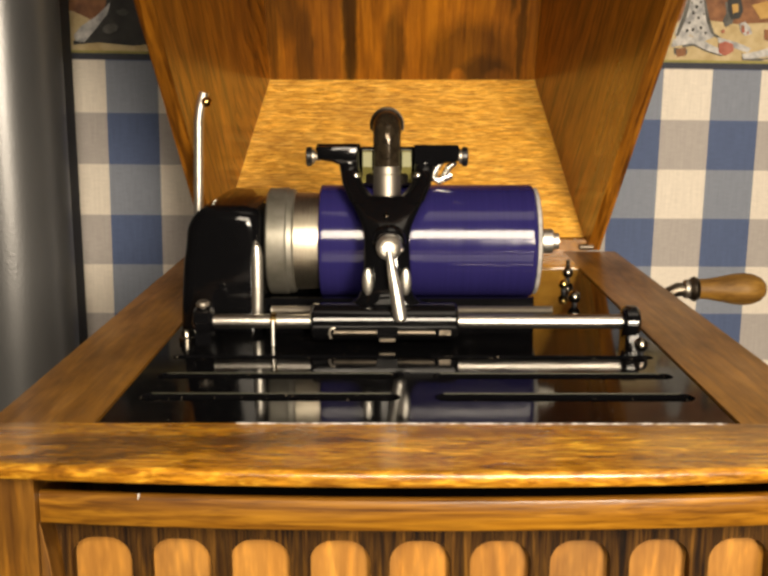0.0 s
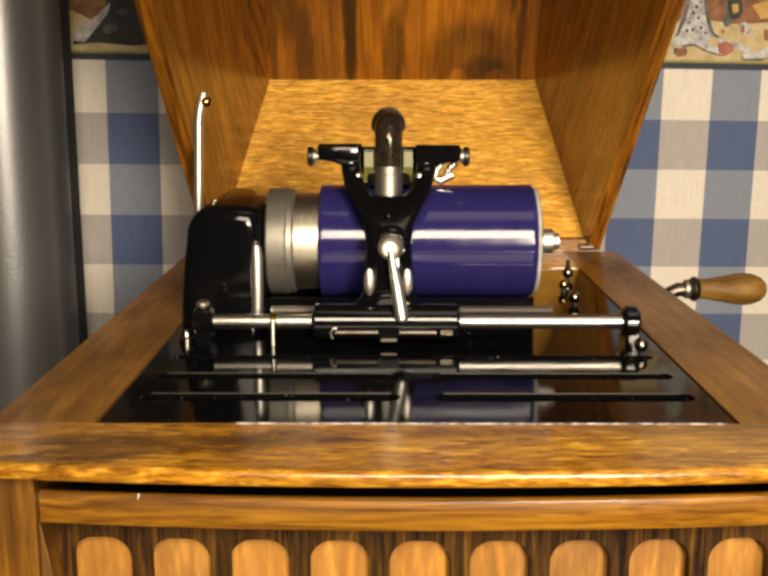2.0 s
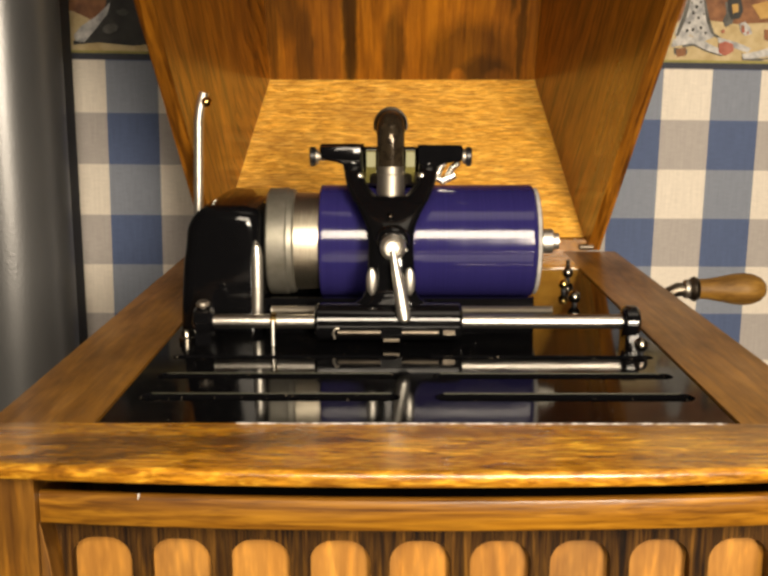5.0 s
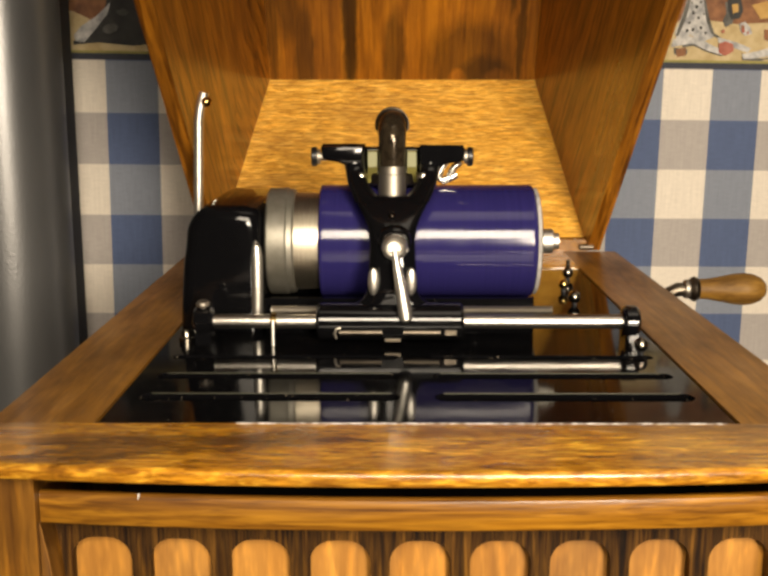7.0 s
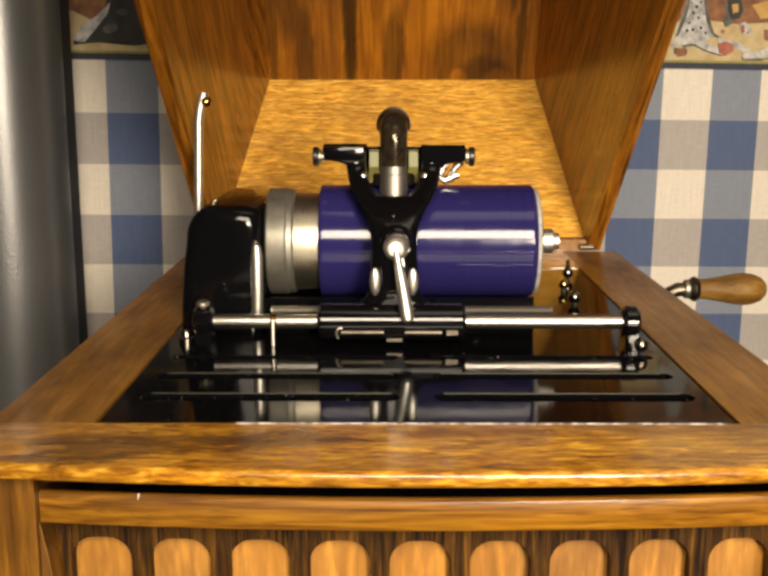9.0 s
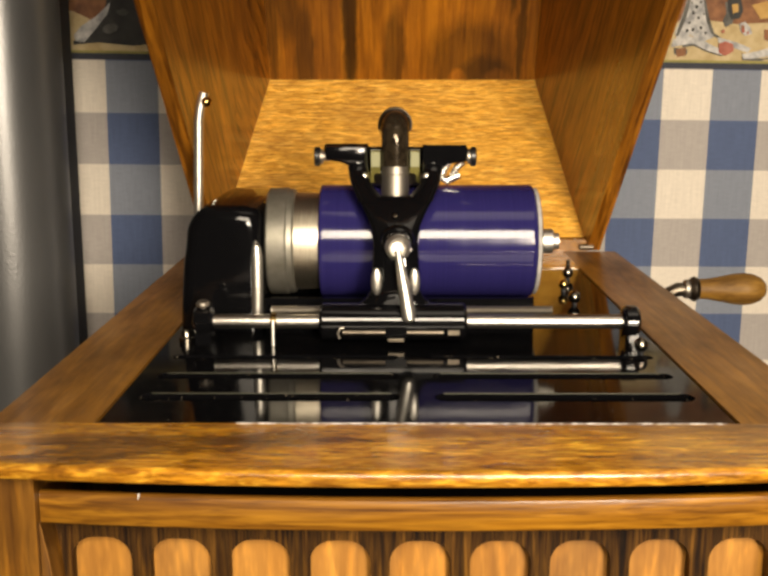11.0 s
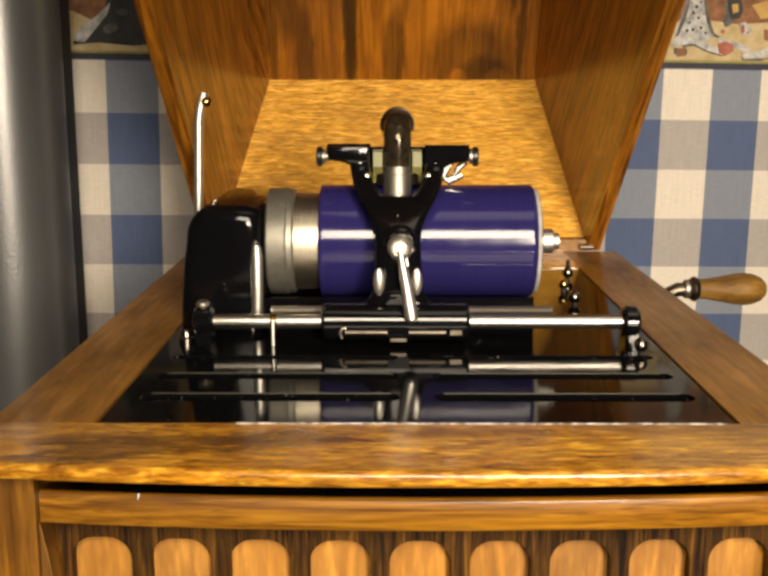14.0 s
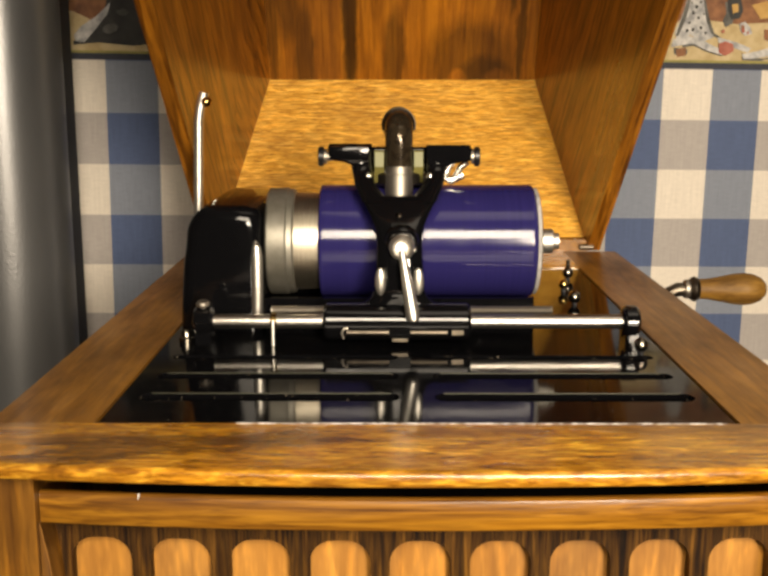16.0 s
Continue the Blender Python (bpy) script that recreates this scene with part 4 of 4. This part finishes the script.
    part("spring_clip", tube([(20.4, 498, 72), (14, 498, 69.2), (11.4, 498, 70.6), (12.8, 498, 75), (15.6, 498, 78.4)], [1.8, 2.1, 2.1, 1.9, 1.6], 12), "nickel", t, "bright bent nickel clip")
    part("spring_clip", tube([(16.6, 497, 71.5), (19.0, 497, 76), (22.5, 497, 78.2)], [1.6, 1.7, 1.3], 12), "nickel", t, "bright bent nickel clip")


carriage_parts(CARRIAGE)


# ---- loose fittings ----
def lid_stay():
    t = thing("lid_stay", (-121, 600, 0), "slim bright nickel lid stay with brass screw", "lid stay")
    part("stay_rod", tube([(-121.4, 600, 0.8), (-121.0, 600, 42), (-119.2, 600, 94), (-118.2, 600, 101), (-115.6, 600, 110)], [2.8] * 5, 16), "satin_nickel", t)
    part("stay_screw", dome((-114, 598, 105), (0.4, -1, 0.3), 3.0, 2.6), "brass", t, "brass screw")


lid_stay()


def crank():
    t = thing("winding_crank", (142, 640, -30), "winding crank with a turned wooden handle", "crank")
    part("crank_arm", tube([(138, 620, -60), (152, 620, -58), (158, 620, -48), (160, 620, -16), (162, 620, -11), (167, 620, -8.6), (180, 620, -8.2)], [3.5, 3.5, 3.5, 3.6, 4.2, 4.4, 4.0], 16), "aged_bronze", t)
    part("ferrule", lathe((174, 620, -8.2), (1, 0, 0), [(0, 4), (0.6, 6.4), (1.6, 7.2), (3, 7.8), (4.6, 7.2), (5.6, 6.2)], 24), "aged_bronze", t, "dark ringed ferrule")
    part("collar", lathe((170.5, 620, -8.2), (1, 0, 0), [(0, 4.4), (0.6, 5.6), (2.6, 6.0), (3.6, 5.2)], 24), "worn_nickel", t)
    part("handle", lathe((179, 620, -8.2), (1, 0, 0), [(0, 6.0), (6, 6.4), (14, 7.8), (22, 9.4), (28, 9.9), (33, 9.4), (38, 7.4), (41, 4.4), (42.4, 0)], 32), "handle_wood", t, "worn turned wooden handle")


crank()


# ---- what moves: the record and mandrel turn, the carriage creeps along ----
def motions():
    start, run = CARRIAGE.location.copy(), 0.00565
    walk(CARRIAGE, [(t, Matrix.Translation(start + Vector((run * t / 16.0, 0, 0)))) for t in (0.0, 4.0, 8.0, 12.0, 16.0)])
    for ob in (MANDREL, RECORD):
        at = ob.location.copy()
        walk(ob, [(k / 15.0, Matrix.Translation(at) @ pose(0, 0, 0, 64.0 * k, 0, 0)) for k in range(241)])


motions()
